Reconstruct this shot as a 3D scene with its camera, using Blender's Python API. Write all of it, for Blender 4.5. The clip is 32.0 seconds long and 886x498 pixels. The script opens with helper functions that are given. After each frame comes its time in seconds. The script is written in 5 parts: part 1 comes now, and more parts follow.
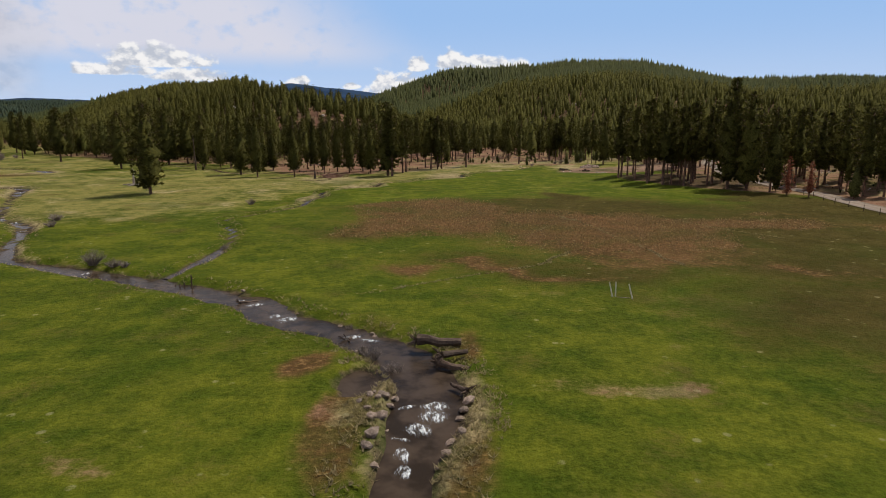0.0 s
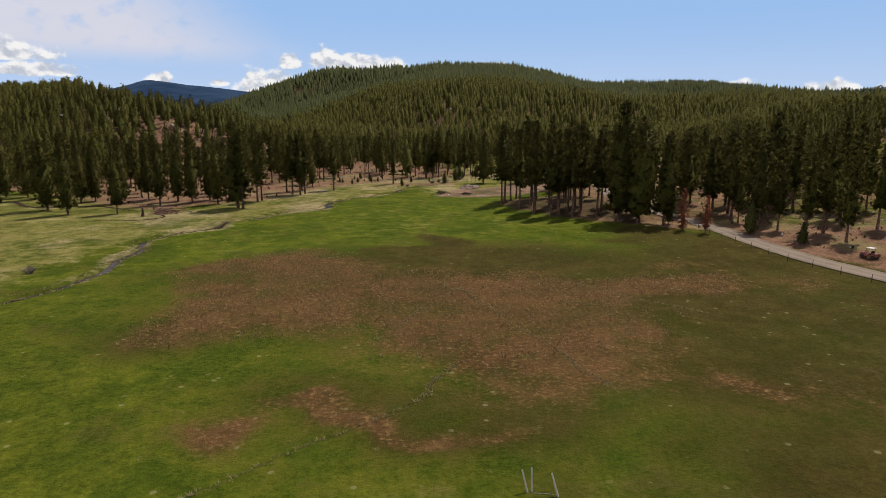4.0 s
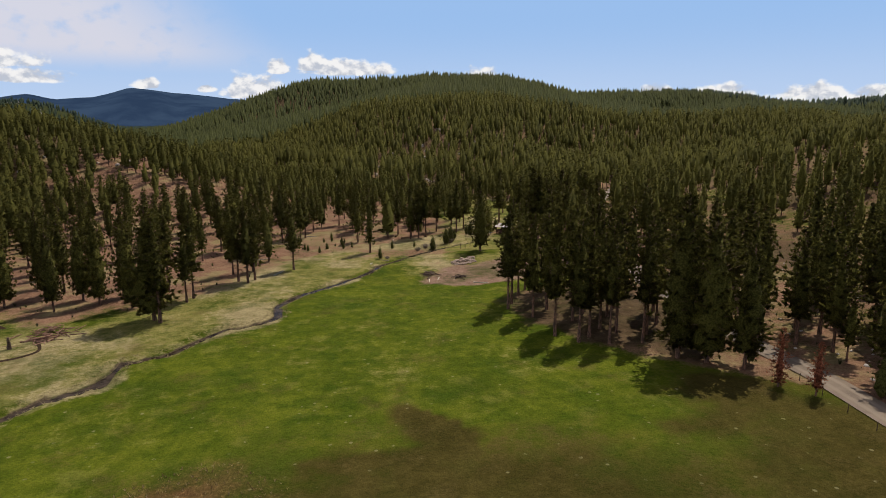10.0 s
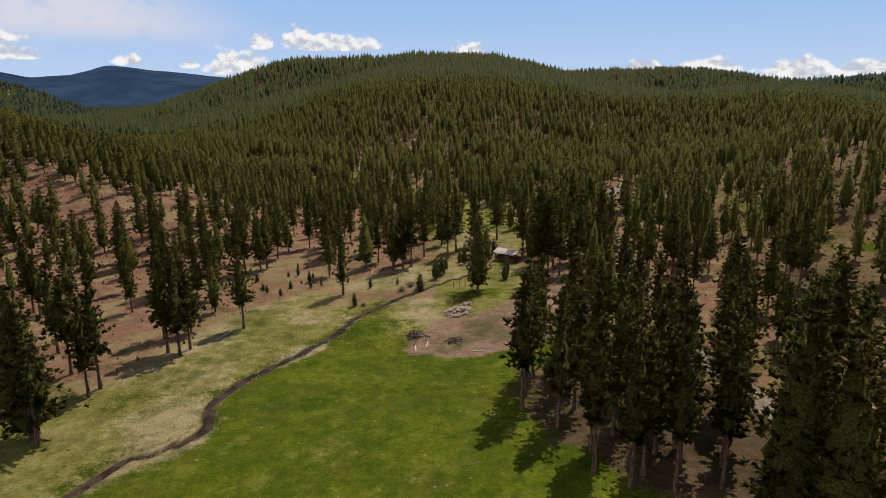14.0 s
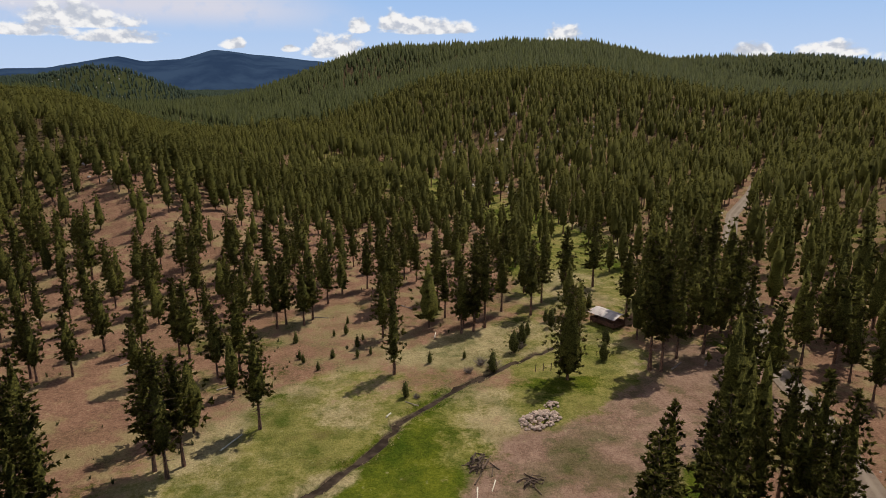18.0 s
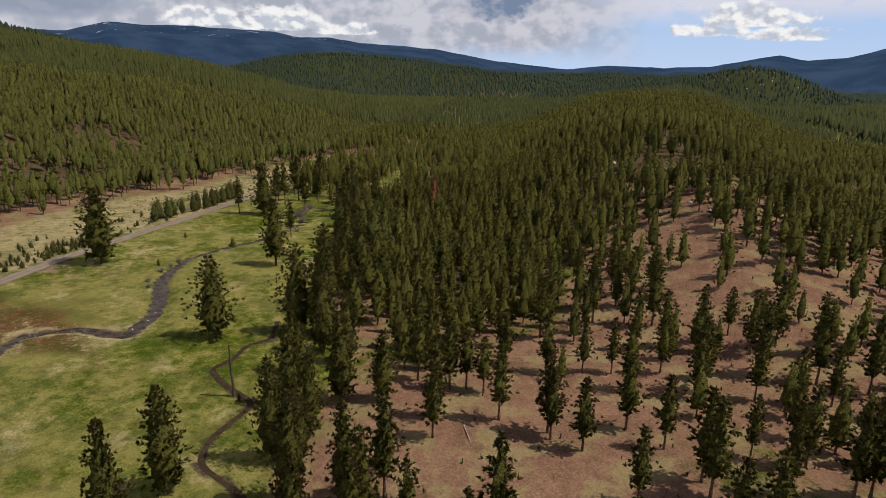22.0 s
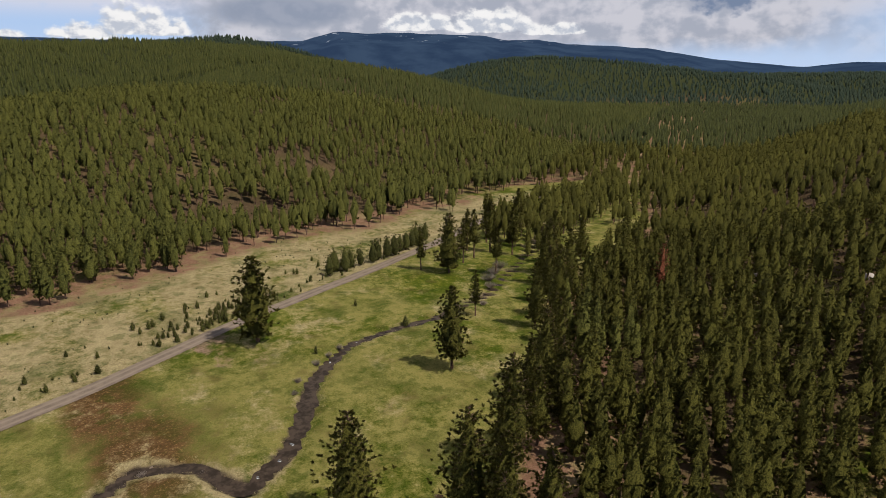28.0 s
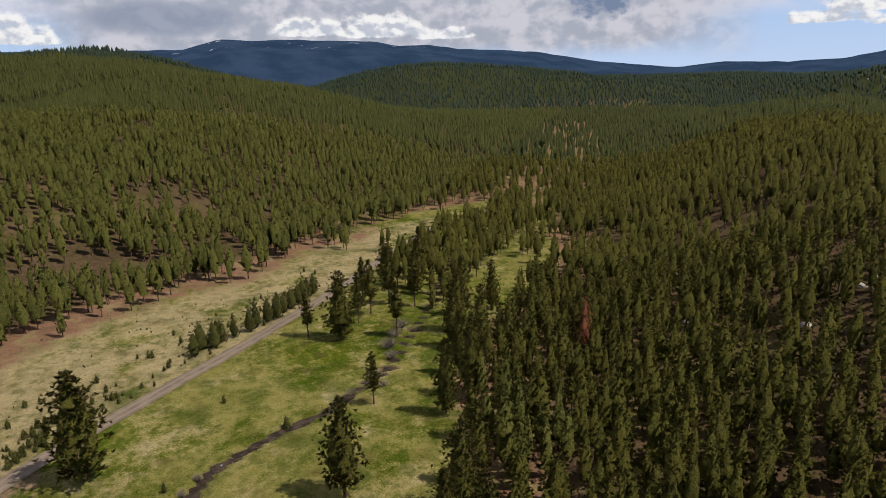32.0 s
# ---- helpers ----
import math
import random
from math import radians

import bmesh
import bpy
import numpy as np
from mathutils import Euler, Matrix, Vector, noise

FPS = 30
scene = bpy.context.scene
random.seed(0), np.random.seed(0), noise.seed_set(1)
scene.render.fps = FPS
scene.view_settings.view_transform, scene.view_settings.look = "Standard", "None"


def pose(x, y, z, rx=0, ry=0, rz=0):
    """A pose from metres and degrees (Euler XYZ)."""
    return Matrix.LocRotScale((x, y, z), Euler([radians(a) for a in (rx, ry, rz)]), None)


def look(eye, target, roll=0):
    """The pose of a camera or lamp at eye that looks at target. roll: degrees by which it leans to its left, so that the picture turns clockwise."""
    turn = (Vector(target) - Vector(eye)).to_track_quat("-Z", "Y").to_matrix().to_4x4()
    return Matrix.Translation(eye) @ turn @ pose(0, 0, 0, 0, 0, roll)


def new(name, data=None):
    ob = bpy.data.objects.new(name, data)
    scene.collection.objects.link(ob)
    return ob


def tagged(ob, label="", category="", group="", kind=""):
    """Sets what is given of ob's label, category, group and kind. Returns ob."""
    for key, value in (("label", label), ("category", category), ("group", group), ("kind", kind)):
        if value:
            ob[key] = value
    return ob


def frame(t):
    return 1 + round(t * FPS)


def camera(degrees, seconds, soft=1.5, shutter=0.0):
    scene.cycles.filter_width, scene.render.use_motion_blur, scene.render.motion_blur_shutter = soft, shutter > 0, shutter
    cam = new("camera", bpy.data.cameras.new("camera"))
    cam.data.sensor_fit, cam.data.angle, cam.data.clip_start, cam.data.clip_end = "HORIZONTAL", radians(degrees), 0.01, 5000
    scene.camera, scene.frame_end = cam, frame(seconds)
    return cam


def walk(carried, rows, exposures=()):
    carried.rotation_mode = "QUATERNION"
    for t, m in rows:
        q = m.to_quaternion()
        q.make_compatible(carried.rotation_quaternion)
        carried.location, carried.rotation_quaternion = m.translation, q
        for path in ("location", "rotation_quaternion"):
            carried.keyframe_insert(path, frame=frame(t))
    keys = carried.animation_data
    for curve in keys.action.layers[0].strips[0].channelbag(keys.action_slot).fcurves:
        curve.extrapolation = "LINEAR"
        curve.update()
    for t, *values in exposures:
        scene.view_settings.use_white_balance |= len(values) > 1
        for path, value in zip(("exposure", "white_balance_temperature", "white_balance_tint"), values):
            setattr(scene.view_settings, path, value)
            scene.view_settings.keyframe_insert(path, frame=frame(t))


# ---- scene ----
cam = camera(70.5, 32.0, soft=0.85)
METRES, EYE, TILT, LEAN, TURN = 300.0, 19.5, -12.1, 0.0, 0.0
ROWS = [
    (0.0, 0.0, 0.0, 0.0, 0.0, 0.0, -0.0),
    (0.5, 0.0009, 0.0102, 0.0047, -1.73, -0.0, 0.37),
    (1.0, 0.0018, 0.0203, 0.0094, -5.39, -0.07, 1.14),
    (1.5, 0.0032, 0.0304, 0.0142, -7.79, -0.17, 1.64),
    (2.0, 0.0051, 0.0405, 0.0189, -9.48, -0.23, 1.96),
    (2.5, 0.0074, 0.0504, 0.0238, -10.73, -0.3, 2.19),
    (3.0, 0.0099, 0.0604, 0.0283, -10.96, -0.32, 2.22),
    (3.5, 0.0128, 0.0707, 0.0332, -10.77, -0.32, 2.16),
    (5.5, 0.0249, 0.1154, 0.0556, -10.95, -0.28, 2.18),
    (6.0, 0.0281, 0.1271, 0.0628, -10.97, -0.28, 2.26),
    (6.5, 0.031, 0.1389, 0.0704, -11.01, -0.25, 2.3),
    (7.0, 0.0338, 0.1506, 0.0779, -11.07, -0.23, 2.33),
    (7.5, 0.0363, 0.1627, 0.0848, -11.09, -0.2, 2.37),
    (8.0, 0.0388, 0.1745, 0.0918, -11.16, -0.17, 2.43),
    (8.5, 0.0413, 0.1864, 0.0989, -11.28, -0.12, 2.47),
    (9.0, 0.0438, 0.1987, 0.1057, -11.42, -0.06, 2.54),
    (9.5, 0.0461, 0.211, 0.1126, -11.55, -0.0, 2.6),
    (10.0, 0.0481, 0.2241, 0.1193, -11.72, 0.04, 2.68),
    (10.5, 0.0508, 0.2376, 0.1262, -11.99, -0.05, 2.76),
    (11.0, 0.0536, 0.2515, 0.1335, -12.1, -0.34, 2.83),
    (11.5, 0.0561, 0.266, 0.1407, -12.49, -0.66, 2.89),
    (12.0, 0.0591, 0.281, 0.1477, -12.76, -0.98, 2.93),
    (12.5, 0.0625, 0.2959, 0.1548, -12.83, -1.24, 3.02),
    (13.0, 0.0661, 0.3115, 0.1613, -12.93, -1.56, 3.04),
    (13.5, 0.0702, 0.3271, 0.1675, -12.87, -1.82, 3.07),
    (14.0, 0.0745, 0.3425, 0.1736, -12.82, -2.1, 3.12),
    (14.5, 0.0794, 0.3572, 0.1797, -12.46, -2.37, 3.06),
    (16.5, 0.0959, 0.4188, 0.2071, -10.17, -3.32, 2.28),
    (17.0, 0.0998, 0.4331, 0.2136, -9.36, -3.29, 2.14),
    (17.5, 0.1032, 0.4477, 0.2202, -7.31, -3.24, 1.62),
    (18.0, 0.1059, 0.4623, 0.2267, -4.89, -3.2, 1.12),
    (18.5, 0.1078, 0.477, 0.2331, -2.13, -3.16, 0.49),
    (19.0, 0.1082, 0.4921, 0.2394, 0.27, -3.11, -0.24),
    (19.5, 0.1066, 0.5072, 0.2455, 4.82, -3.09, -1.36),
    (20.0, 0.1052, 0.5217, 0.2514, 12.25, -3.35, -2.94),
    (20.5, 0.1019, 0.5357, 0.2579, 21.6, -4.05, -4.95),
    (21.0, 0.0974, 0.5489, 0.2646, 30.83, -5.05, -6.8),
    (21.5, 0.0908, 0.5617, 0.2709, 38.76, -6.16, -8.34),
    (22.0, 0.0825, 0.5738, 0.2773, 47.86, -7.69, -9.87),
    (22.5, 0.0723, 0.5846, 0.2833, 55.43, -9.11, -10.87),
    (23.0, 0.0608, 0.5946, 0.2888, 62.53, -10.51, -11.54),
    (23.5, 0.0476, 0.6032, 0.2941, 67.84, -11.6, -11.85),
    (24.0, 0.033, 0.6114, 0.2993, 70.49, -12.13, -11.99),
    (24.5, 0.0173, 0.6187, 0.3042, 71.51, -12.31, -12.03),
    (26.5, -0.0476, 0.6457, 0.323, 70.56, -11.92, -11.46),
    (27.0, -0.064, 0.6527, 0.3279, 68.13, -11.4, -11.16),
    (27.5, -0.0799, 0.6599, 0.3327, 66.65, -11.09, -11.04),
    (28.0, -0.0954, 0.6676, 0.338, 66.02, -10.96, -10.92),
    (28.5, -0.1106, 0.6749, 0.3433, 65.5, -10.81, -10.74),
    (29.0, -0.1252, 0.6822, 0.3487, 64.82, -10.67, -10.62),
    (29.5, -0.1393, 0.69, 0.3539, 64.42, -10.57, -10.5),
    (30.0, -0.1533, 0.6976, 0.3592, 63.67, -10.41, -10.35),
    (30.5, -0.1671, 0.7054, 0.3644, 62.0, -10.01, -9.9),
    (31.0, -0.1805, 0.7133, 0.3697, 59.36, -9.5, -9.37),
    (31.5, -0.1929, 0.7216, 0.3747, 57.76, -9.18, -9.03),
    (32.0, -0.2051, 0.7306, 0.3801, 56.75, -8.98, -8.82),
]
walk(cam, [(t, pose(0, 0, EYE, TILT, LEAN, TURN) @ pose(METRES * x, METRES * y, METRES * z, 90 + pitch, roll, yaw)) for t, x, y, z, yaw, pitch, roll in ROWS], [(0.0, -0.2), (32.0, -0.2)])


# ---- light ----
SUN_AZ, SUN_EL = 46.0, 58.0     # degrees from +y towards +x, and over the horizon
sun_way = Vector((math.sin(radians(SUN_AZ)) * math.cos(radians(SUN_EL)), math.cos(radians(SUN_AZ)) * math.cos(radians(SUN_EL)), math.sin(radians(SUN_EL))))
sun = new("sun", bpy.data.lights.new("sun", "SUN"))
sun.data.energy, sun.data.angle, sun.data.color = 4.7, radians(0.6), (1.0, 0.95, 0.86)
sun.matrix_world = look(sun_way * 100, (0, 0, 0))

world = bpy.data.worlds.new("sky")
scene.world = world
world.use_nodes = True


class Nodes:
    """Short hand for node trees."""

    def __init__(self, tree):
        self.tree = tree
        tree.nodes.clear()

    def add(self, kind, **values):
        node = self.tree.nodes.new(kind)
        for key, value in values.items():
            if key == "operation":
                node.operation = value
            elif key == "blend":
                node.data_type, node.blend_type = "RGBA", value
            elif key == "data_type":
                node.data_type = value
        return node

    def link(self, a, b):
        self.tree.links.new(a, b)

    def put(self, socket, value):
        if isinstance(value, bpy.types.NodeSocket):
            self.link(value, socket)
        elif isinstance(value, (tuple, list)) and len(value) == 3 and socket.type == "RGBA":
            socket.default_value = (*value, 1)
        else:
            socket.default_value = value

    def math(self, op, a, b=0.0, c=0.0, clamp=False):
        node = self.add("ShaderNodeMath", operation=op)
        node.use_clamp = clamp
        for k, v in enumerate((a, b, c)):
            self.put(node.inputs[k], v)
        return node.outputs[0]

    def mix(self, f, a, b, blend="MIX"):
        node = self.add("ShaderNodeMix", blend=blend)
        self.put(node.inputs[0], f)
        self.put(node.inputs[6], a)
        self.put(node.inputs[7], b)
        return node.outputs[2]

    def ramp(self, v, lo, hi, a=0.0, b=1.0, smooth=True):
        node = self.add("ShaderNodeMapRange")
        node.interpolation_type = "SMOOTHSTEP" if smooth else "LINEAR"
        for k, val in enumerate((v, lo, hi, a, b)):
            self.put(node.inputs[k], val)
        return node.outputs[0]

    def noise(self, vector, scale, detail=4.0, rough=0.55):
        node = self.add("ShaderNodeTexNoise")
        if vector is not None:
            self.link(vector, node.inputs["Vector"])
        node.inputs["Scale"].default_value, node.inputs["Detail"].default_value, node.inputs["Roughness"].default_value = scale, detail, rough
        return node.outputs["Fac"]

    def attr(self, name):
        node = self.add("ShaderNodeAttribute")
        node.attribute_name = name
        return node.outputs["Fac"]


def make_sky():
    n = Nodes(world.node_tree)
    sky = n.add("ShaderNodeTexSky")
    sky.sky_type, sky.sun_disc = "NISHITA", False
    sky.sun_elevation, sky.sun_rotation = radians(SUN_EL), radians(SUN_AZ)
    sky.altitude, sky.air_density, sky.dust_density, sky.ozone_density = 1300, 1.0, 0.25, 3.0
    base = n.mix(1.0, sky.outputs[0], (0.080, 0.068, 0.066), "MULTIPLY")
    way = n.add("ShaderNodeTexCoord").outputs["Generated"]
    split = n.add("ShaderNodeSeparateXYZ")
    n.link(way, split.inputs[0])
    deg = 180 / math.pi
    az = n.math("MULTIPLY", n.math("ARCTAN2", n.math("MULTIPLY", split.outputs[0], -1.0), split.outputs[1]), deg)
    el = n.math("MULTIPLY", n.math("ARCSINE", split.outputs[2]), deg)
    base = n.mix(n.ramp(el, 9.0, 24.0, 1.0, 0.0), base, n.mix(n.ramp(el, -1.0, 9.0), (0.56, 0.70, 0.94), (0.35, 0.56, 0.91)))
    plane = n.add("ShaderNodeCombineXYZ")
    n.link(n.math("MULTIPLY", az, 0.75), plane.inputs[0])
    n.link(el, plane.inputs[1])
    puff = n.noise(plane.outputs[0], 0.80, 6.0, 0.52)
    lumps = n.noise(plane.outputs[0], 0.33, 3.0, 0.5)
    # cumulus: azimuth, elevation of the base, half width, height
    blobs = [(4.3, 1.9, 2.5, 2.0), (-3.6, 3.9, 4.0, 1.2), (-.9, 4.2, 1.6, 1.5), (2.1, 4.0, 1.1, 1.0), (-15.3, 3.2, 1.6, 1.3), (23.8, 4.0, 4.4, 1.5), (27.0, 3.3, 3.0, .8), (20.6, 2.9, 3.4, .9), (12.7, 2.6, 1.0, .8), (8.0, 2.4, .8, .4),
             (-30.2, 1.9, 1.6, .8), (-35.4, 1.7, 2.6, 1.0), (-41.8, 1.2, 3.4, 1.3), (-46.5, 1.4, 3.0, .9), (62.5, 3.4, 3.6, 1.9), (68.5, 3.6, 3.4, 1.2), (57.0, 3.2, 3.0, .8), (91.0, 3.0, 3.6, 2.2), (94.5, 2.6, 2.6, 1.2), (101.0, 2.5, 2.4, .6)]
    total = None
    for a, e, wide, tall in blobs:
        u = n.math("DIVIDE", n.math("SUBTRACT", az, a), wide)
        v = n.math("SUBTRACT", el, e)
        v = n.math("DIVIDE", v, n.math("MULTIPLY_ADD", n.math("GREATER_THAN", v, 0.0), tall - .28, .28))
        d = n.math("ADD", n.math("MULTIPLY", u, u), n.math("MULTIPLY", v, v))
        d = n.math("SUBTRACT", 1.25, d)
        total = d if total is None else n.math("MAXIMUM", total, d)
    shape = n.math("ADD", total, n.math("MULTIPLY_ADD", puff, 3.4, -1.75))
    cumulus = n.ramp(shape, 0.0, 0.75)
    # thin high cloud over the spur, and the grey bank over the western mountains
    veil = n.math("MULTIPLY", n.ramp(n.math("ADD", az, n.math("MULTIPLY", el, -1.2)), -7.0, 8.0), n.ramp(el, 3.4, 5.6))
    veil = n.math("MULTIPLY", veil, n.ramp(n.math("ADD", puff, n.math("MULTIPLY", lumps, 0.6)), 0.45, 0.80, 0.35, 1.0))
    bank = n.math("MULTIPLY", n.ramp(n.math("ADD", az, n.math("MULTIPLY_ADD", lumps, 8.0, -4.0)), 29.0, 40.0), n.ramp(n.math("ADD", el, n.math("MULTIPLY_ADD", lumps, 2.0, -1.0)), .6, 2.6))
    bank = n.math("MULTIPLY", bank, n.ramp(n.math("ADD", az, n.math("MULTIPLY_ADD", puff, 8.0, -4.0)), 91.0, 84.0))
    grey = n.ramp(n.math("ADD", puff, n.math("MULTIPLY", lumps, 0.7)), 0.72, 1.02)
    heavy = n.math("SUBTRACT", 1.3, n.math("ADD", n.math("POWER", n.math("DIVIDE", n.math("SUBTRACT", az, 43.6), 3.0), 2.0), n.math("POWER", n.math("DIVIDE", n.math("SUBTRACT", el, 5.6), 1.3), 2.0)))
    heavy = n.ramp(n.math("ADD", heavy, n.math("MULTIPLY_ADD", puff, 5.0, -2.6)), -.1, 1.1)
    heavy2 = n.ramp(n.math("ADD", n.math("SUBTRACT", 1.2, n.math("ADD", n.math("POWER", n.math("DIVIDE", n.math("SUBTRACT", az, 80.0), 6.5), 2.0), n.math("POWER", n.math("DIVIDE", n.math("SUBTRACT", el, 4.8), 1.5), 2.0))), n.math("MULTIPLY_ADD", puff, 2.0, -1.0)), 0.1, 0.9)
    above = n.add("ShaderNodeVectorMath", operation="ADD")
    n.link(plane.outputs[0], above.inputs[0])
    above.inputs[1].default_value = (-.12, .42, 0)
    cover = n.math("SUBTRACT", n.noise(above.outputs[0], 0.80, 4.0, 0.52), puff)
    white = n.mix(n.ramp(cover, -.10, .12), (.98, .97, .97), (0.56, 0.60, 0.69))
    banked = n.mix(grey, (0.42, 0.45, 0.54), (0.64, 0.64, 0.71))
    banked = n.mix(heavy, banked, (0.20, 0.26, 0.39))
    banked = n.mix(n.math("MULTIPLY", heavy2, 0.75), banked, (0.27, 0.32, 0.43))
    colour = n.mix(n.math("MULTIPLY", veil, 1.0), base, (0.72, 0.73, 0.84))
    colour = n.mix(bank, colour, banked)
    colour = n.mix(cumulus, colour, white)
    back = n.add("ShaderNodeBackground")
    n.link(colour, back.inputs[0])
    back.inputs[1].default_value = 1.06
    n.link(back.outputs[0], n.add("ShaderNodeOutputWorld").inputs[0])


make_sky()


# ---- plan of the land (metres) ----
def value_noise(x, y, size, seed):
    """Smooth noise from 0 to 1 with cells of that size."""
    table = np.random.RandomState(seed).rand(256, 256)
    u, v = np.asarray(x, float) / size, np.asarray(y, float) / size
    i, j = np.floor(u).astype(int), np.floor(v).astype(int)
    f, g = u - i, v - j
    f, g = f * f * (3 - 2 * f), g * g * (3 - 2 * g)
    a = table[i % 256, j % 256] * (1 - f) + table[(i + 1) % 256, j % 256] * f
    b = table[i % 256, (j + 1) % 256] * (1 - f) + table[(i + 1) % 256, (j + 1) % 256] * f
    return a * (1 - g) + b * g


def step(a, b, v):
    s = np.clip((v - a) / (b - a), 0, 1)
    return s * s * (3 - 2 * s)


def along(x, y, line):
    """Distance to a line, and the line's further values (height, width) at the nearest place."""
    best, vals = np.full(np.shape(x), 1e9), [np.zeros(np.shape(x)) for _ in line[0][2:]]
    for a, b in zip(line, line[1:]):
        dx, dy = b[0] - a[0], b[1] - a[1]
        s = np.clip(((x - a[0]) * dx + (y - a[1]) * dy) / (dx * dx + dy * dy), 0, 1)
        d = np.hypot(x - a[0] - s * dx, y - a[1] - s * dy)
        near = d < best
        best = np.where(near, d, best)
        vals = [np.where(near, p + (q - p) * s, v) for p, q, v in zip(a[2:], b[2:], vals)]
    return best, vals


def inside(x, y, poly):
    hit = np.zeros(np.shape(x), bool)
    for (ax, ay), (bx, by) in zip(poly, poly[1:] + poly[:1]):
        hit ^= ((ay > y) != (by > y)) & (x < (bx - ax) * (y - ay) / (by - ay + 1e-12) + ax)
    return hit


# the open valley floor, from the near meadow round the spur into the west valley
MEADOW = [(84, -300), (90, 60), (88, 112), (84, 145), (70, 156), (56, 172), (54, 200), (58, 215), (78, 225), (84, 250), (78, 285), (62, 288),
          (48, 280), (30, 268), (14, 258), (0, 238), (-20, 212), (-45, 200), (-60, 222), (-72, 242), (-90, 254), (-110, 260), (-130, 272), (-152, 292),
          (-176, 306), (-200, 322), (-228, 345), (-244, 372), (-258, 408), (-292, 446), (-345, 482), (-392, 520), (-412, 500), (-408, 440), (-374, 372), (-340, 324), (-328, 300), (-322, 272), (-304, 240), (-280, 205), (-262, 172), (-252, 127),
          (-245, 60), (-230, -300)]
NORTH_VALLEY = [(78, 285), (88, 340), (96, 390), (70, 470), (10, 600), (-100, 800), (-300, 1150)]
WEST_VALLEY = [(-280, 350), (-310, 400), (-370, 490), (-440, 580), (-600, 760), (-900, 1050)]
ROAD_EAST = [(84, -250), (90, 30), (91, 90), (88, 118), (89, 135), (91, 150), (91, 165), (93, 190), (96, 212), (101, 228), (107, 246), (111, 266), (121, 288), (130, 306),
             (142, 334), (160, 370), (187, 416), (221, 460), (262, 520)]
ROAD_WEST = [(-75, -80), (-130, 80), (-161, 142), (-175, 164), (-195, 193), (-211, 213), (-222, 227), (-248, 264), (-264, 289), (-290, 325), (-312, 352), (-345, 392), (-385, 450)]
# ridges: x, y, height of the ground over the floor, half width
RIDGES = [
    [(20, 350, 3, 40), (-20, 375, 12, 60), (-70, 415, 24, 80), (-150, 470, 37, 100), (-230, 580, 40, 120), (-330, 780, 42, 150), (-460, 1050, 40, 180)],
    [(120, 400, 4, 120), (150, 560, 26, 190), (195, 750, 54, 250), (260, 1000, 78, 280), (309, 1204, 91, 290), (480, 1350, 72, 280), (700, 1480, 84, 300), (900, 1420, 80, 300)],
    [(309, 1204, 89, 260), (170, 1330, 96, 220), (60, 1420, 108, 220)],
    [(900, 1420, 80, 300), (1050, 1330, 60, 280), (1240, 1230, 75, 300), (1500, 900, 90, 400)],
    [(230, -300, 20, 90), (220, 0, 20, 90), (240, 150, 22, 90), (290, 350, 26, 120), (430, 620, 36, 180), (700, 900, 40, 250)],
    [(-670, 1825, 86, 170), (-800, 1950, 66, 240), (-1000, 2150, 58, 300), (-1424, 2335, 62, 400), (-1750, 2100, 60, 400)],
    [(-1986, 389, 168, 420), (-1700, 180, 128, 420), (-1480, -8, 122, 420), (-1430, -220, 118, 420), (-1400, -900, 120, 500)],
    [(-420, 20, 26, 150), (-560, 160, 46, 200), (-760, 330, 64, 260), (-1000, 420, 84, 300), (-1500, 350, 120, 400)],
    [(-1912, 1393, 122, 420), (-1650, 1560, 96, 360), (-1400, 1650, 66, 300)],
    [(-330, -700, 60, 300), (300, -900, 50, 300)],
]
# water courses: x, y, half width
CREEK = [(-3, -120, 1.72), (-2, -60, 1.58), (-2, 0, 1.1), (-2, 24, 1.0), (-2, 29.3, 1.05), (-1.2, 32.6, 1.7), (-.95, 35, 2.0), (-.85, 38.7, 1.6), (-1.9, 42.5, 2.1), (-3.2, 45.3, 1.9), (-5.5, 48, 1.5), (-8, 50, 1.39), (-15, 55, 1.45), (-19, 60, 1.72), (-26, 64, 1.58), (-34, 68, 1.32), (-44, 73, 0.99), (-56, 78, 0.53), (-62, 87, 0.49), (-68, 100, 0.57), (-75, 110, 0.61), (-84, 116, 0.66), (-95, 135, 0.69), (-107, 157, 0.82), (-111, 166, 1.72), (-116, 169, 1.72), (-122, 164, 1.72), (-129, 168, 1.45), (-136, 182, 1.32), (-142, 194, 1.25), (-153, 203, 1.19), (-150, 215, 1.25), (-138, 223, 1.72), (-148, 233, 2.11), (-163, 240, 2.77), (-176, 244, 2.24), (-186, 251, 1.45), (-196, 260, 1.19), (-202, 275, 1.06), (-206, 292, 0.99), (-220, 318, 0.99), (-262, 360, 0.99), (-310, 400, 0.99)]
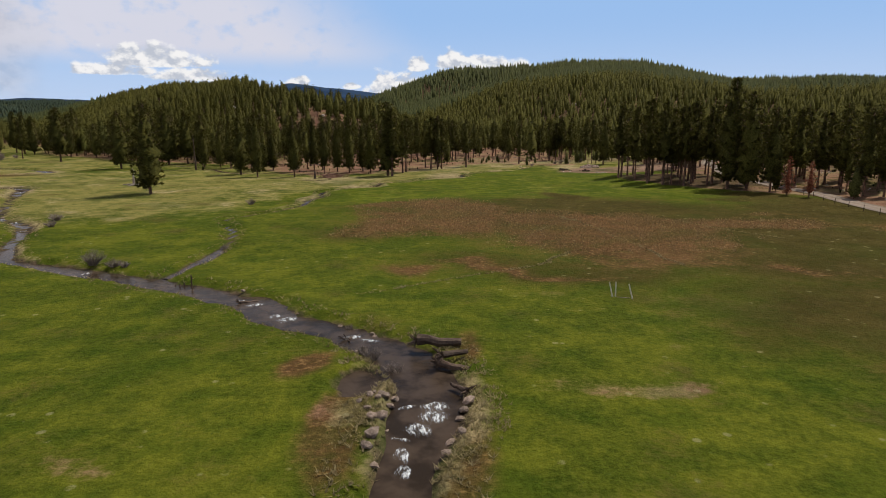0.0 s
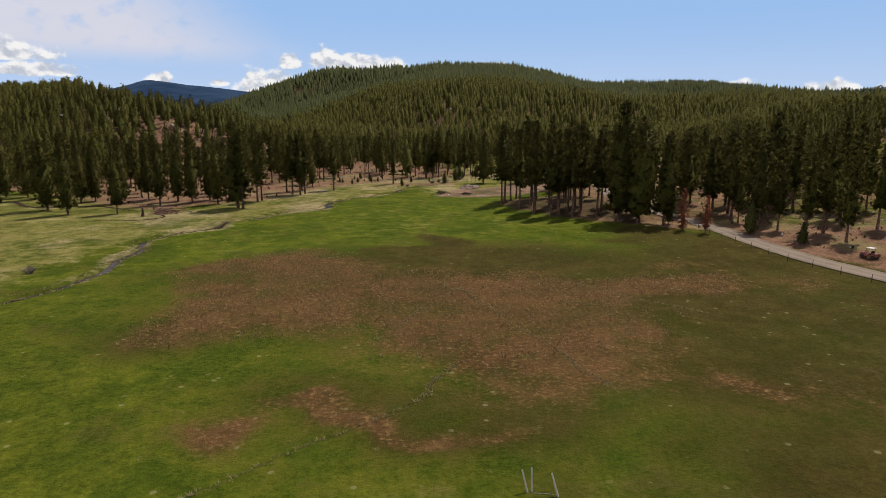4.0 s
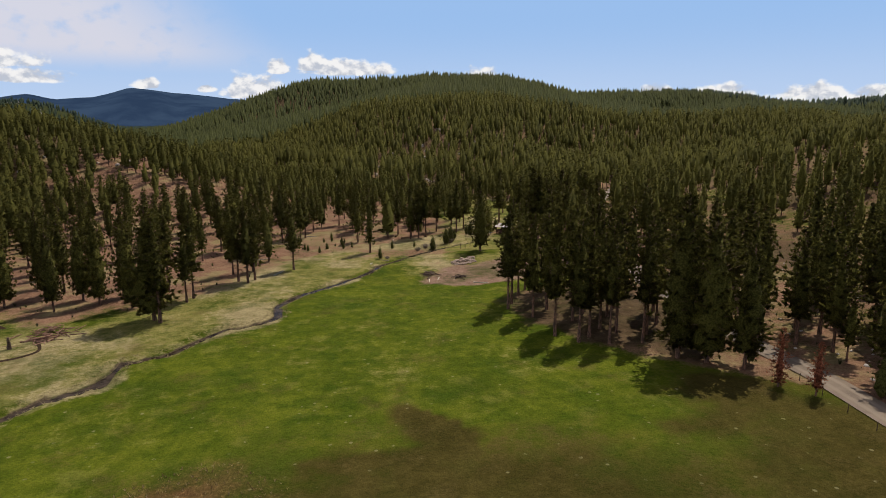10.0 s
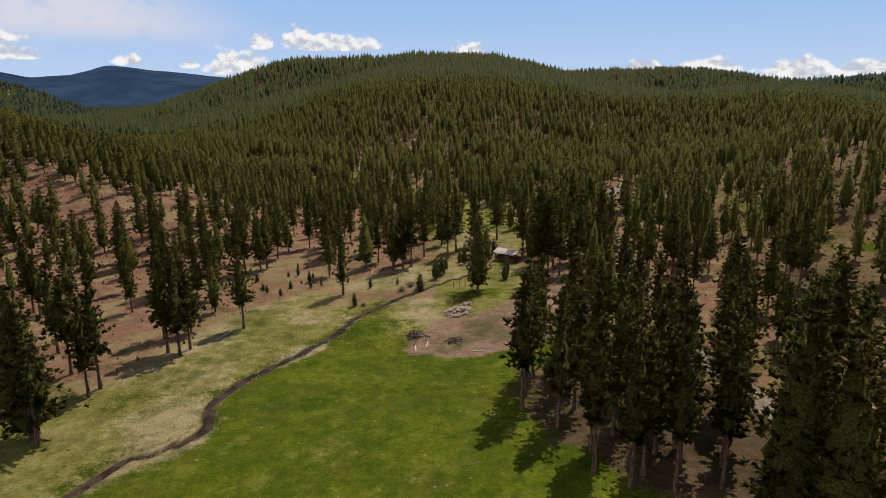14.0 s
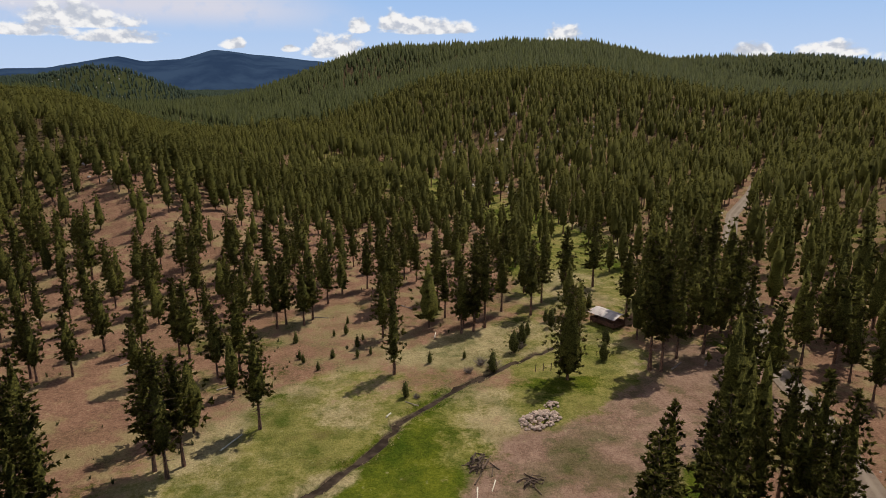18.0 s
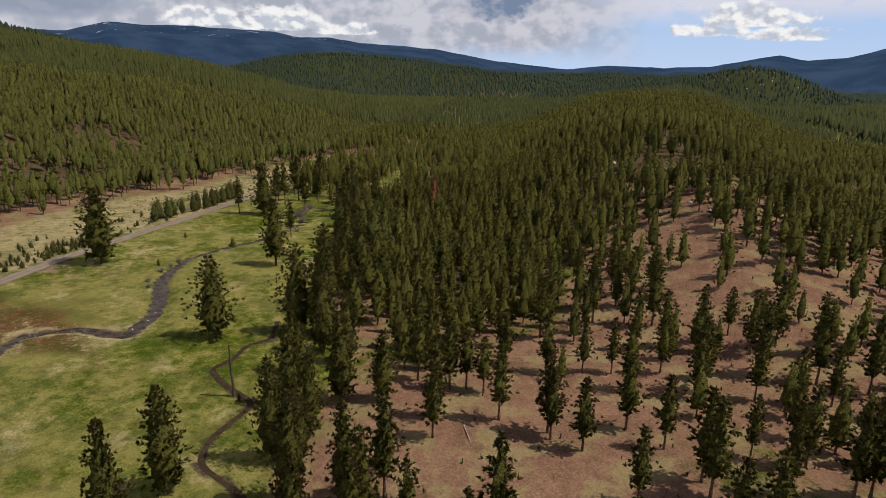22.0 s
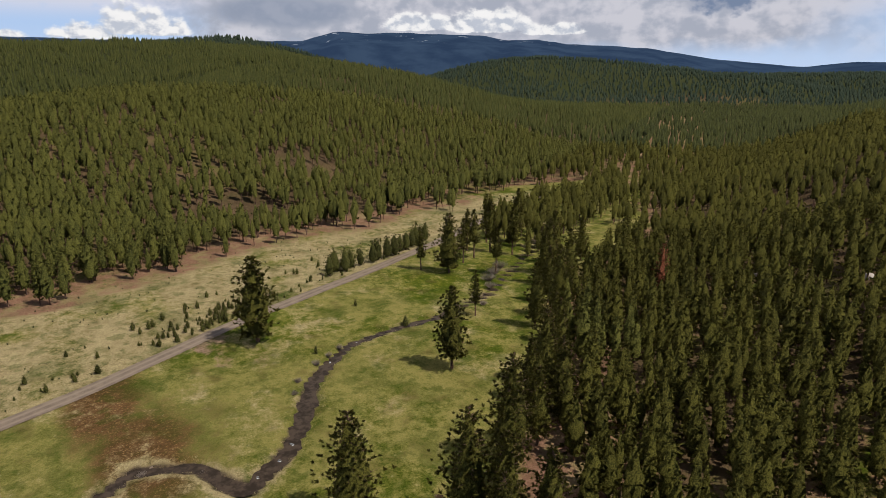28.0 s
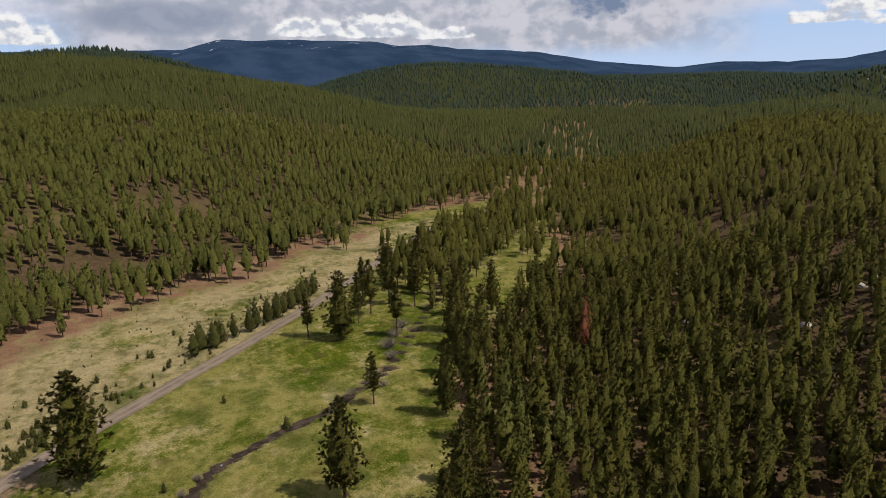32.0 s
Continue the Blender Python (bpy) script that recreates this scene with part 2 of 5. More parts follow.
# narrower where it crosses the west meadow
CREEK = [(x, y, w * (.74 if x < -90 else 1)) for x, y, w in CREEK]
BROOK = [(83, 306, 0.5), (78, 292, 0.5), (72, 279, 0.4), (58, 270, 0.5), (52, 265, 0.6), (45, 260, .95), (40, 255, 0.9), (33, 248, 0.5), (29, 240, 0.68), (20, 229, 0.74), (11, 220, 0.74), (6, 211, 0.81), (7, 204, 0.81), (3, 199, 0.68), (-3, 197, 0.62), (-7, 192, 0.62), (-11, 185, 0.56), (-18, 182, 0.62), (-19, 173, 0.81), (-26, 168, 0.62), (-31, 159, 0.5), (-29, 150, 0.5), (-31, 142, 0.56), (-30, 133, 0.56), (-33, 122, 0.34), (-40, 112, 0.3), (-34, 100, 0.3), (-31, 89, 0.34), (-31, 80, 0.37), (-32, 70, 0.44)]
DITCH = [(-46, 207, .5), (-58, 219, .55), (-72, 216.5, .55), (-78, 221, .6), (-85, 233, .7), (-96, 231.5, .8), (-106, 232, .7), (-107, 238, .7), (-113, 244, .6), (-112, 250, .6), (-122, 257, .5)]
SWALE = [(-49, 188, .35), (-38, 186, .4), (-33, 190, .4), (-36, 196, .4)]
POOL = (-5.9, 39.8, 1.5, 2.5)


def floor_height(x, y):
    return 0.5 - 0.012 * (np.clip(y, -150, 420) - 150)


def floor_distance(x, y):
    d = along(x, y, MEADOW + MEADOW[:1])[0]
    d = np.where(inside(x, y, MEADOW), 0, d)
    d = np.minimum(d, np.maximum(0, along(x, y, NORTH_VALLEY)[0] - 14))
    d = np.minimum(d, np.maximum(0, along(x, y, WEST_VALLEY)[0] - 22))
    return np.minimum(d, np.maximum(0, along(x, y, ROAD_EAST)[0] - 4))


def land(x, y, fine=True):
    """Height of the ground."""
    x, y = np.asarray(x, float), np.asarray(y, float)
    total = np.zeros(x.shape)
    for line in RIDGES:
        d, (h, w) = along(x, y, line)
        total += (h * np.exp(-(d / w) ** 2)) ** 4
    rise = total ** 0.25
    fd = floor_distance(x, y)
    rise = rise + step(20, 300, fd) * ((value_noise(x, y, 160, 3) - .5) * 10 + (value_noise(x, y, 60, 4) - .5) * 5) * np.clip(rise / 40, 0, 1)
    z = floor_height(x, y) + rise * step(0, 150, fd)
    flat = 1 - step(0, 60, fd)
    z = z + flat * ((value_noise(x, y, 38, 5) - .5) * .7 + (value_noise(x, y, 9, 6) - .5) * .22) + (1 - flat) * (value_noise(x, y, 11, 7) - .5) * .7
    # road beds lie level across
    z = z + 1.5 * step(0, 30, x - 92) * (1 - step(60, 140, fd)) * step(-50, 100, y) * (1 - step(180, 240, y))
    if fine:
        for line, deep, soft in ((CREEK, 1.05, 1.25), (BROOK, .7, .9)):
            d, (w,) = along(x, y, line)
            d = d + (value_noise(x, y, 2.6, 8) - .5) * 1.3 * np.minimum(w, 1.6) / 1.6
            z = z - deep * (1 - step(w * .75, w + soft, d))
        px, py, rx, ry = POOL
        d = np.hypot((x - px) / rx, (y - py) / ry) + (value_noise(x, y, 3, 9) - .5) * .3
        z = z - 1.0 * (1 - step(.8, 1.35, d))
    return z


# ---- materials ----
def material(name):
    m = bpy.data.materials.new(name)
    m.use_nodes = True
    n = Nodes(m.node_tree)
    out = n.add("ShaderNodeOutputMaterial")
    bsdf = n.add("ShaderNodeBsdfPrincipled")
    n.link(bsdf.outputs[0], out.inputs[0])
    return m, n, bsdf, out


def place(n):
    return n.add("ShaderNodeNewGeometry").outputs["Position"]


def local(n):
    return n.add("ShaderNodeTexCoord").outputs["Object"]


def bump(n, bsdf, height, strength, distance):
    node = n.add("ShaderNodeBump")
    node.inputs["Strength"].default_value, node.inputs["Distance"].default_value = strength, distance
    n.link(height, node.inputs["Height"])
    n.link(node.outputs[0], bsdf.inputs["Normal"])


def plain(name, a, b, scale, rough=0.85, metal=0.0, relief=0.3, depth=0.02, own=True, stain=0.0, gloss=0.2):
    """Two tones of one surface, broken by coarse and fine noise."""
    m, n, bsdf, out = material(name)
    at = local(n) if own else place(n)
    big, small = n.noise(at, scale, 5), n.noise(at, scale * 7, 4, .65)
    f = n.ramp(n.math("ADD", n.math("MULTIPLY", big, 0.6), n.math("MULTIPLY", small, 0.5)), 0.38, 0.72)
    colour = n.mix(f, a, b)
    tone = n.add("ShaderNodeObjectInfo").outputs["Random"]
    colour = n.mix(1.0, colour, n.mix(tone, (.8, .8, .8), (1.15, 1.12, 1.1)), "MULTIPLY")
    if stain:
        colour = n.mix(n.math("MULTIPLY", n.ramp(n.noise(at, scale * .35, 3), .5, .62), stain), colour, (a[0] * .4, a[1] * .4, a[2] * .4))
    n.link(colour, bsdf.inputs["Base Color"])
    bsdf.inputs["Roughness"].default_value, bsdf.inputs["Metallic"].default_value, bsdf.inputs["Specular IOR Level"].default_value = rough, metal, gloss
    bump(n, bsdf, small, relief, depth)
    return m


def make_ground():
    """Meadow, straw, bare earth, marsh and shade-darkened forest floor, laid out by the plan's zones."""
    m, n, bsdf, out = material("meadow_ground")
    at = place(n)
    big, mid, fine, grain = n.noise(at, .09, 5), n.noise(at, .42, 5, .62), n.noise(at, 1.9, 5, .68), n.noise(at, 6.5, 3, .7)
    mottle = n.math("ADD", n.math("MULTIPLY", big, .45), n.math("MULTIPLY", mid, .55))
    tuft = n.ramp(n.math("ADD", n.math("MULTIPLY", fine, .6), n.math("MULTIPLY", grain, .5)), .38, .72)
    lush = n.mix(n.ramp(mottle, .38, .62), (.036, .055, .004), (.108, .117, .010))
    lush = n.mix(n.math("MULTIPLY", tuft, .35), lush, (.140, .145, .018))
    fresh = n.mix(n.ramp(mottle, .36, .64), (.054, .074, .005), (.112, .126, .011))
    fresh = n.mix(n.math("MULTIPLY", n.ramp(n.noise(at, .17, 5, .6), .54, .68), .45), fresh, (.200, .185, .036))
    pale = n.mix(n.ramp(mottle, .36, .62), (.115, .115, .017), (.225, .190, .050))
    pale = n.mix(n.math("MULTIPLY", tuft, .45), pale, (.215, .190, .080))
    straw = n.mix(n.ramp(mottle, .36, .64), (.185, .135, .056), (.315, .245, .120))
    straw = n.mix(n.math("MULTIPLY", tuft, .5), straw, (.39, .325, .185))
    marsh = n.mix(n.ramp(mottle, .36, .62), (.072, .042, .015), (.130, .068, .028))
    marsh = n.mix(n.math("MULTIPLY", n.ramp(fine, .52, .68), .8), marsh, (.23, .138, .056))
    earth = n.mix(n.ramp(mottle, .36, .64), (.130, .062, .038), (.222, .116, .072))
    earth = n.mix(n.math("MULTIPLY", tuft, .45), earth, (.29, .185, .12))
    earth = n.mix(n.math("MULTIPLY", n.ramp(n.noise(at, .11, 5, .6), .48, .62), .7), earth, (.26, .200, .095))
    # needle-strewn forest floor, darkened further for the shade under trees
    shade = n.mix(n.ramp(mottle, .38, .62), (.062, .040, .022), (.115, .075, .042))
    # far ground in the tone of the canopy, closing gaps between sparse trees
    canopy_floor = n.mix(n.ramp(mottle, .38, .62), (.030, .036, .013), (.050, .052, .020))
    dirt = n.mix(n.ramp(mottle, .36, .64), (.160, .092, .062), (.255, .158, .112))
    dirt = n.mix(n.math("MULTIPLY", tuft, .4), dirt, (.30, .20, .145))
    # wet sedge tone, also used to paint soft cloud shade on the meadow
    sedge = n.mix(n.ramp(mottle, .38, .62), (.046, .037, .008), (.074, .057, .014))
    mud = n.mix(n.ramp(fine, .35, .65), (.045, .034, .022), (.115, .082, .050))
    colour = lush
    edge = n.math("ADD", n.math("MULTIPLY", big, .45), n.math("ADD", n.math("MULTIPLY", mid, .35), n.math("MULTIPLY", fine, .20)))
    edge = n.math("MULTIPLY_ADD", edge, 1.9, -.95)
    for name, tone in (("fresh", fresh), ("pale", pale), ("sedge", sedge), ("marsh", marsh), ("straw", straw), ("earth", earth), ("dirt", dirt), ("shaded_litter", shade), ("canopy_floor", canopy_floor), ("mud", mud)):
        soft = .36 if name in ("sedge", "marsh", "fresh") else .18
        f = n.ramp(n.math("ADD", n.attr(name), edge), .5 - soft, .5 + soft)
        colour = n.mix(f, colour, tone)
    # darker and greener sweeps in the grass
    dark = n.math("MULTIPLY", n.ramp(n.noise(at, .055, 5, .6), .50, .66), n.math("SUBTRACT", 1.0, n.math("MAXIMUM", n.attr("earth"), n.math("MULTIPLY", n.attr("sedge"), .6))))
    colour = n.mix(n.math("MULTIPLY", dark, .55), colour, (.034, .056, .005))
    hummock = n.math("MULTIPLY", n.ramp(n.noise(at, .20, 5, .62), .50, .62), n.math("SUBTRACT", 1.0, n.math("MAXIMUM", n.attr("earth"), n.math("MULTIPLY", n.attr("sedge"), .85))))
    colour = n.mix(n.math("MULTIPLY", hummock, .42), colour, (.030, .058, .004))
    brown = n.math("MULTIPLY", n.ramp(n.math("ADD", n.math("MULTIPLY", n.noise(at, .13, 4), .65), n.math("MULTIPLY", fine, .35)), .53, .66), .5)
    colour = n.mix(n.math("MULTIPLY", brown, n.math("SUBTRACT", 1.0, n.attr("earth"))), colour, (.085, .060, .020))
    speckle = n.math("ADD", n.math("MULTIPLY", fine, .5), n.math("MULTIPLY", n.noise(at, 3.4, 4, .75), .5))
    colour = n.mix(1.0, colour, n.mix(n.ramp(speckle, .32, .68), (.72, .73, .73), (1.26, 1.24, 1.2)), "MULTIPLY")
    # pale flecks of dead grass and flowers
    flecks = n.add("ShaderNodeTexVoronoi")
    n.link(at, flecks.inputs["Vector"])
    flecks.inputs["Scale"].default_value = .55
    spot = n.math("MULTIPLY", n.ramp(flecks.outputs["Distance"], .11, .17, 1, 0), n.ramp(mid, .5, .6))
    colour = n.mix(n.math("MULTIPLY", spot, .35), colour, (.36, .32, .17))
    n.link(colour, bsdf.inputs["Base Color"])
    bsdf.inputs["Roughness"].default_value = .95
    bsdf.inputs["Specular IOR Level"].default_value = .03
    bump(n, bsdf, n.math("ADD", n.math("MULTIPLY", fine, .8), n.math("MULTIPLY", grain, .6)), .9, .3)
    return m


def make_needles(name, forest, a=(.072, .070, .014), b=(.130, .122, .023), c=(.178, .155, .036), thin=.42, tufts=1.9, relief=.55):
    """Needles in tufts: the shade between them is put into the colour, tips are paler."""
    m, n, bsdf, out = material(name)
    tone = n.attr("tone") if forest else n.add("ShaderNodeObjectInfo").outputs["Random"]
    at = place(n)
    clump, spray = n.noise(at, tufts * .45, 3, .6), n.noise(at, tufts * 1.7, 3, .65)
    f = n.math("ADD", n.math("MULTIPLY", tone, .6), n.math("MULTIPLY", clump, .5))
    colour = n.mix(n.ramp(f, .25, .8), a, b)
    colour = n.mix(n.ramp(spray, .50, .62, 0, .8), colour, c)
    # painted gap shade: noise darkens the needles between tufts
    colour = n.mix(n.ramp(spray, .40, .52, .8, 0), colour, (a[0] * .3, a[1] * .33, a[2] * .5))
    n.link(colour, bsdf.inputs["Base Color"])
    bsdf.inputs["Roughness"].default_value, bsdf.inputs["Specular IOR Level"].default_value = .75, .06
    if relief:
        bump(n, bsdf, n.math("ADD", n.math("MULTIPLY", clump, .6), n.math("MULTIPLY", spray, .5)), relief, .9)
    glow = n.add("ShaderNodeBsdfTranslucent")
    n.link(n.mix(.5, colour, c), glow.inputs[0])
    both = n.add("ShaderNodeMixShader")
    both.inputs[0].default_value = thin
    n.link(bsdf.outputs[0], both.inputs[1])
    n.link(glow.outputs[0], both.inputs[2])
    n.link(both.outputs[0], out.inputs[0])
    return m


def make_bark():
    m, n, bsdf, out = material("pine_bark")
    at = place(n)
    stretch = n.add("ShaderNodeMapping")
    stretch.inputs["Scale"].default_value = (3.0, 3.0, .7)
    n.link(at, stretch.inputs[0])
    plates = n.noise(stretch.outputs[0], 1.6, 5, .6)
    n.link(n.mix(n.ramp(plates, .38, .62), (.055, .032, .022), (.225, .118, .072)), bsdf.inputs["Base Color"])
    bsdf.inputs["Roughness"].default_value = .9
    bump(n, bsdf, plates, .6, .05)
    return m


def make_water():
    m, n, bsdf, out = material("creek_water")
    at = place(n)
    rip = n.noise(at, 2.4, 5, .6)
    n.link(n.mix(n.ramp(n.noise(at, .5, 3), .35, .65), (.026, .018, .012), (.062, .043, .029)), bsdf.inputs["Base Color"])
    bsdf.inputs["Roughness"].default_value, bsdf.inputs["IOR"].default_value, bsdf.inputs["Specular IOR Level"].default_value = .22, 1.18, .25
    bump(n, bsdf, rip, .35, .08)
    return m


def make_road():
    m, n, bsdf, out = material("gravel_road")
    at = place(n)
    across = n.attr("across")
    rut = n.ramp(n.math("ABSOLUTE", n.math("SUBTRACT", n.math("ABSOLUTE", across), .42)), .06, .26, 1, 0)
    base = n.mix(n.ramp(n.noise(at, .3, 5), .35, .65), (.135, .096, .064), (.190, .138, .094))
    base = n.mix(n.math("MULTIPLY", rut, .6), base, (.240, .182, .130))
    base = n.mix(n.math("MULTIPLY", n.ramp(n.noise(at, 4, 4, .7), .5, .7), .4), base, (.22, .17, .135))
    n.link(base, bsdf.inputs["Base Color"])
    bsdf.inputs["Roughness"].default_value = .95
    bump(n, bsdf, n.noise(at, 9, 3), .5, .04)
    return m


def make_foam():
    """Broken white water that thins out towards the edge of each patch."""
    m, n, bsdf, out = material("white_water")
    at = place(n)
    stretch = n.add("ShaderNodeMapping")
    stretch.inputs["Scale"].default_value = (2.6, .8, 1.0)
    n.link(local(n), stretch.inputs[0])
    v = n.math("ADD", n.attr("edge"), n.math("MULTIPLY_ADD", n.noise(stretch.outputs[0], 2.0, 7, .72), 4.6, -2.85))
    bsdf.inputs["Base Color"].default_value = (.80, .82, .82, 1)
    bsdf.inputs["Roughness"].default_value = .5
    n.link(n.ramp(v, 0, 1.6, 0, .92), bsdf.inputs["Alpha"])
    bump(n, bsdf, n.noise(at, 7, 4), .8, .06)
    return m


MAT_FOAM = make_foam()
MAT_GROUND, MAT_BARK, MAT_WATER, MAT_ROAD = make_ground(), make_bark(), make_water(), make_road()
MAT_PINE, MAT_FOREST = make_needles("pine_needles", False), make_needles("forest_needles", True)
MAT_MUD = plain("ditch_mud", (.030, .019, .012), (.064, .042, .026), .8, rough=.95, own=False, gloss=.02)
# darker copy for the north hill; its back-lit dimness is in the colour
MAT_HILL = make_needles("backlit_hill_needles", True, (.040, .050, .016), (.072, .078, .022), (.092, .090, .028), .2, .9)
# distance haze painted into the needles as a bluer green
MAT_FAR_FOREST = make_needles("haze_blue_needles", True, (.030, .046, .028), (.046, .062, .038), (.056, .072, .044), .2, .5)
# brighter copy for the west slope, sun and haze put into the colour
MAT_WEST = make_needles("sunlit_west_needles", True, (.084, .088, .020), (.145, .142, .030), (.185, .170, .044), .40, 1.3)
# darkened copy for far west crowns, replacing shade their plain lumps lack
MAT_WEST_FAR = make_needles("gap_shaded_needles", True, (.056, .064, .018), (.094, .098, .026), (.120, .118, .034), .3, .9)
MAT_RUST = make_needles("dead_red_needles", False, (.24, .075, .040), (.36, .12, .060), (.40, .16, .085))
MAT_YOUNG = make_needles("young_pine_needles", False, (.060, .062, .016), (.108, .108, .026), (.150, .138, .042))
MAT_WILLOW = plain("bare_willow_twigs", (.16, .125, .10), (.29, .235, .19), 1.5)
MAT_ROCK = plain("field_stone", (.26, .185, .14), (.52, .40, .32), 1.2, relief=.6, depth=.05)
MAT_WET_ROCK = plain("creek_stone", (.13, .092, .068), (.33, .250, .190), 1.6, rough=.8, relief=.6, depth=.05)
MAT_DEADWOOD = plain("grey_dead_wood", (.20, .16, .13), (.40, .34, .28), 1.0, relief=.6, depth=.03)
MAT_CHAR = plain("dark_rotten_wood", (.05, .033, .024), (.14, .095, .065), 1.0, relief=.6, depth=.03)
MAT_REDWOOD = plain("broken_red_wood", (.13, .065, .045), (.30, .17, .12), 1.0, relief=.6, depth=.03)
MAT_POLE = plain("peeled_pole", (.50, .45, .34), (.72, .67, .54), 2.0)
MAT_ROOF = plain("weathered_sheet_roof", (.46, .39, .35), (.62, .54, .49), .9, rough=.55, stain=.3)
MAT_WALL = plain("rusty_boards", (.085, .040, .026), (.20, .105, .072), 1.0, relief=.5, stain=.4)
MAT_DARK = plain("dark_rubber", (.012, .012, .012), (.03, .03, .03), 2.0, rough=.8)
MAT_STEEL = plain("painted_steel", (.05, .05, .055), (.12, .11, .11), 2.0, rough=.45, metal=.4)
MAT_MACHINE = plain("dusty_red_panel", (.16, .05, .04), (.24, .09, .07), 2.0, rough=.4)
MAT_PALE = plain("faded_white_panel", (.55, .53, .50), (.72, .70, .67), 2.0, rough=.5)


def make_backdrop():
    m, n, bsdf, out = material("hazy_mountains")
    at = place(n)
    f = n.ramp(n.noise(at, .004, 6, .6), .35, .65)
    # aerial haze painted as blue, and emitted since no sunlight shades this backdrop
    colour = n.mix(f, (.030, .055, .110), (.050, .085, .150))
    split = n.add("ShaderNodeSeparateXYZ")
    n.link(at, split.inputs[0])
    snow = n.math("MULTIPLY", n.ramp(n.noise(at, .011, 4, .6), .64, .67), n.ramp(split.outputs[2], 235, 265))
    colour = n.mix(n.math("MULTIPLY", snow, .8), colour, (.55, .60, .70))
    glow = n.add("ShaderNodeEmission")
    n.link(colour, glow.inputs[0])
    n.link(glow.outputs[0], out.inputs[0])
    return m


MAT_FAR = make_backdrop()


# ---- builders ----
def mesh_from(name, verts, tris, mat, attrs=None, smooth=False, normals=None):
    """A mesh from arrays of places and triangles (or four-cornered faces)."""
    verts, tris = np.asarray(verts, np.float32), np.asarray(tris, np.int32)
    me = bpy.data.meshes.new(name)
    k = tris.shape[1]
    me.vertices.add(len(verts))
    me.vertices.foreach_set("co", verts.ravel())
    me.loops.add(tris.size)
    me.loops.foreach_set("vertex_index", tris.ravel())
    me.polygons.add(len(tris))
    me.polygons.foreach_set("loop_start", np.arange(0, tris.size, k, dtype=np.int32))
    me.polygons.foreach_set("loop_total", np.full(len(tris), k, np.int32))
    if smooth:
        me.polygons.foreach_set("use_smooth", np.ones(len(tris), bool))
    me.materials.append(mat)
    for key, values in (attrs or {}).items():
        me.attributes.new(key, "FLOAT", "POINT").data.foreach_set("value", np.asarray(values, np.float32))
    if normals is not None:
        me.attributes.new("custom_normal", "FLOAT_VECTOR", "POINT").data.foreach_set("vector", np.asarray(normals, np.float32).ravel())
    me.update(calc_edges=True)
    return me


def child(name, me, parent, label=""):
    ob = new(name, me)
    ob.parent = parent
    return tagged(ob, label)


def part(name, bm, mat, parent, label="", smooth=False):
    """Links a bmesh as one mesh object under a thing or a part."""
    me = bpy.data.meshes.new(name)
    bm.to_mesh(me)
    bm.free()
    me.materials.append(mat)
    if smooth:
        for p in me.polygons:
            p.use_smooth = True
    return child(name, me, parent, label)


def thing(name, x, y, z, turn=0.0, size=(1, 1, 1)):
    ob = new(name)
    ob.location, ob.rotation_euler, ob.scale = (x, y, z), (0, 0, turn), size
    ob.empty_display_size = .5
    return ob


def box(bm, x0, x1, y0, y1, z0, z1, m=None, bevel=0.0):
    made = bmesh.ops.create_cube(bm, size=1.0, matrix=(m or Matrix()) @ Matrix.LocRotScale(((x0 + x1) / 2, (y0 + y1) / 2, (z0 + z1) / 2), None, (x1 - x0, y1 - y0, z1 - z0)))
    if bevel:
        bmesh.ops.bevel(bm, geom=list({e for v in made["verts"] for e in v.link_edges}), offset=bevel, segments=1, affect="EDGES")
    return bm


def log(bm, a, b, r0, r1, sides=7, wobble=.12, rng=random):
    """A tapered, slightly crooked stick from a to b."""
    a, b = Vector(a), Vector(b)
    way = b - a
    rot = way.to_track_quat("Z", "Y").to_matrix()
    rings, steps = [], 4
    for i in range(steps + 1):
        s = i / steps
        off = Vector((rng.uniform(-1, 1), rng.uniform(-1, 1), 0)) * (wobble * r0 * 2 if 0 < i < steps else 0)
        r = r0 + (r1 - r0) * s
        rings.append([bm.verts.new(a + way * s + rot @ (off + Vector((math.cos(k * math.tau / sides), math.sin(k * math.tau / sides), 0)) * r * rng.uniform(.85, 1.1))) for k in range(sides)])
    for p, q in zip(rings, rings[1:]):
        for k in range(sides):
            bm.faces.new((p[k], p[(k + 1) % sides], q[(k + 1) % sides], q[k]))
    bm.faces.new(rings[0][::-1])
    bm.faces.new(rings[-1])


def ground_at(x, y):
    return float(land(np.array([x]), np.array([y]))[0])


# ---- ground ----
def spaced(parts):
    out = []
    for a, b, s in parts:
        out.append(np.linspace(a, b, max(2, int(round((b - a) / s)) + 1))[:-1])
    return np.unique(np.concatenate(out + [[parts[-1][1]]]).round(3))


GX = spaced([(-4900, -2400, 120), (-2400, -1200, 50), (-1200, -600, 25), (-600, -320, 10), (-320, -225, 3.2), (-225, -70, 2), (-70, -40, 1.3), (-40, 30, 1.2), (30, 70, 1.9), (70, 150, 2.4), (150, 320, 8), (320, 700, 16), (700, 1800, 45), (1800, 4900, 150)])
GY = spaced([(-4900, -1000, 160), (-1000, -200, 40), (-200, -20, 10), (-20, 15, 2), (15, 85, 1.2), (85, 150, 2), (150, 300, 1.9), (300, 460, 4.5), (460, 900, 11), (900, 1700, 25), (1700, 2900, 50), (2900, 4900, 160)])
SPUR = [(-62, 226), (-40, 206), (-15, 222), (0, 250), (40, 282), (70, 320), (66, 390), (20, 430), (-40, 440), (-90, 428), (-112, 412), (-98, 376), (-88, 340), (-76, 312), (-76, 290), (-84, 262), (-80, 244)]
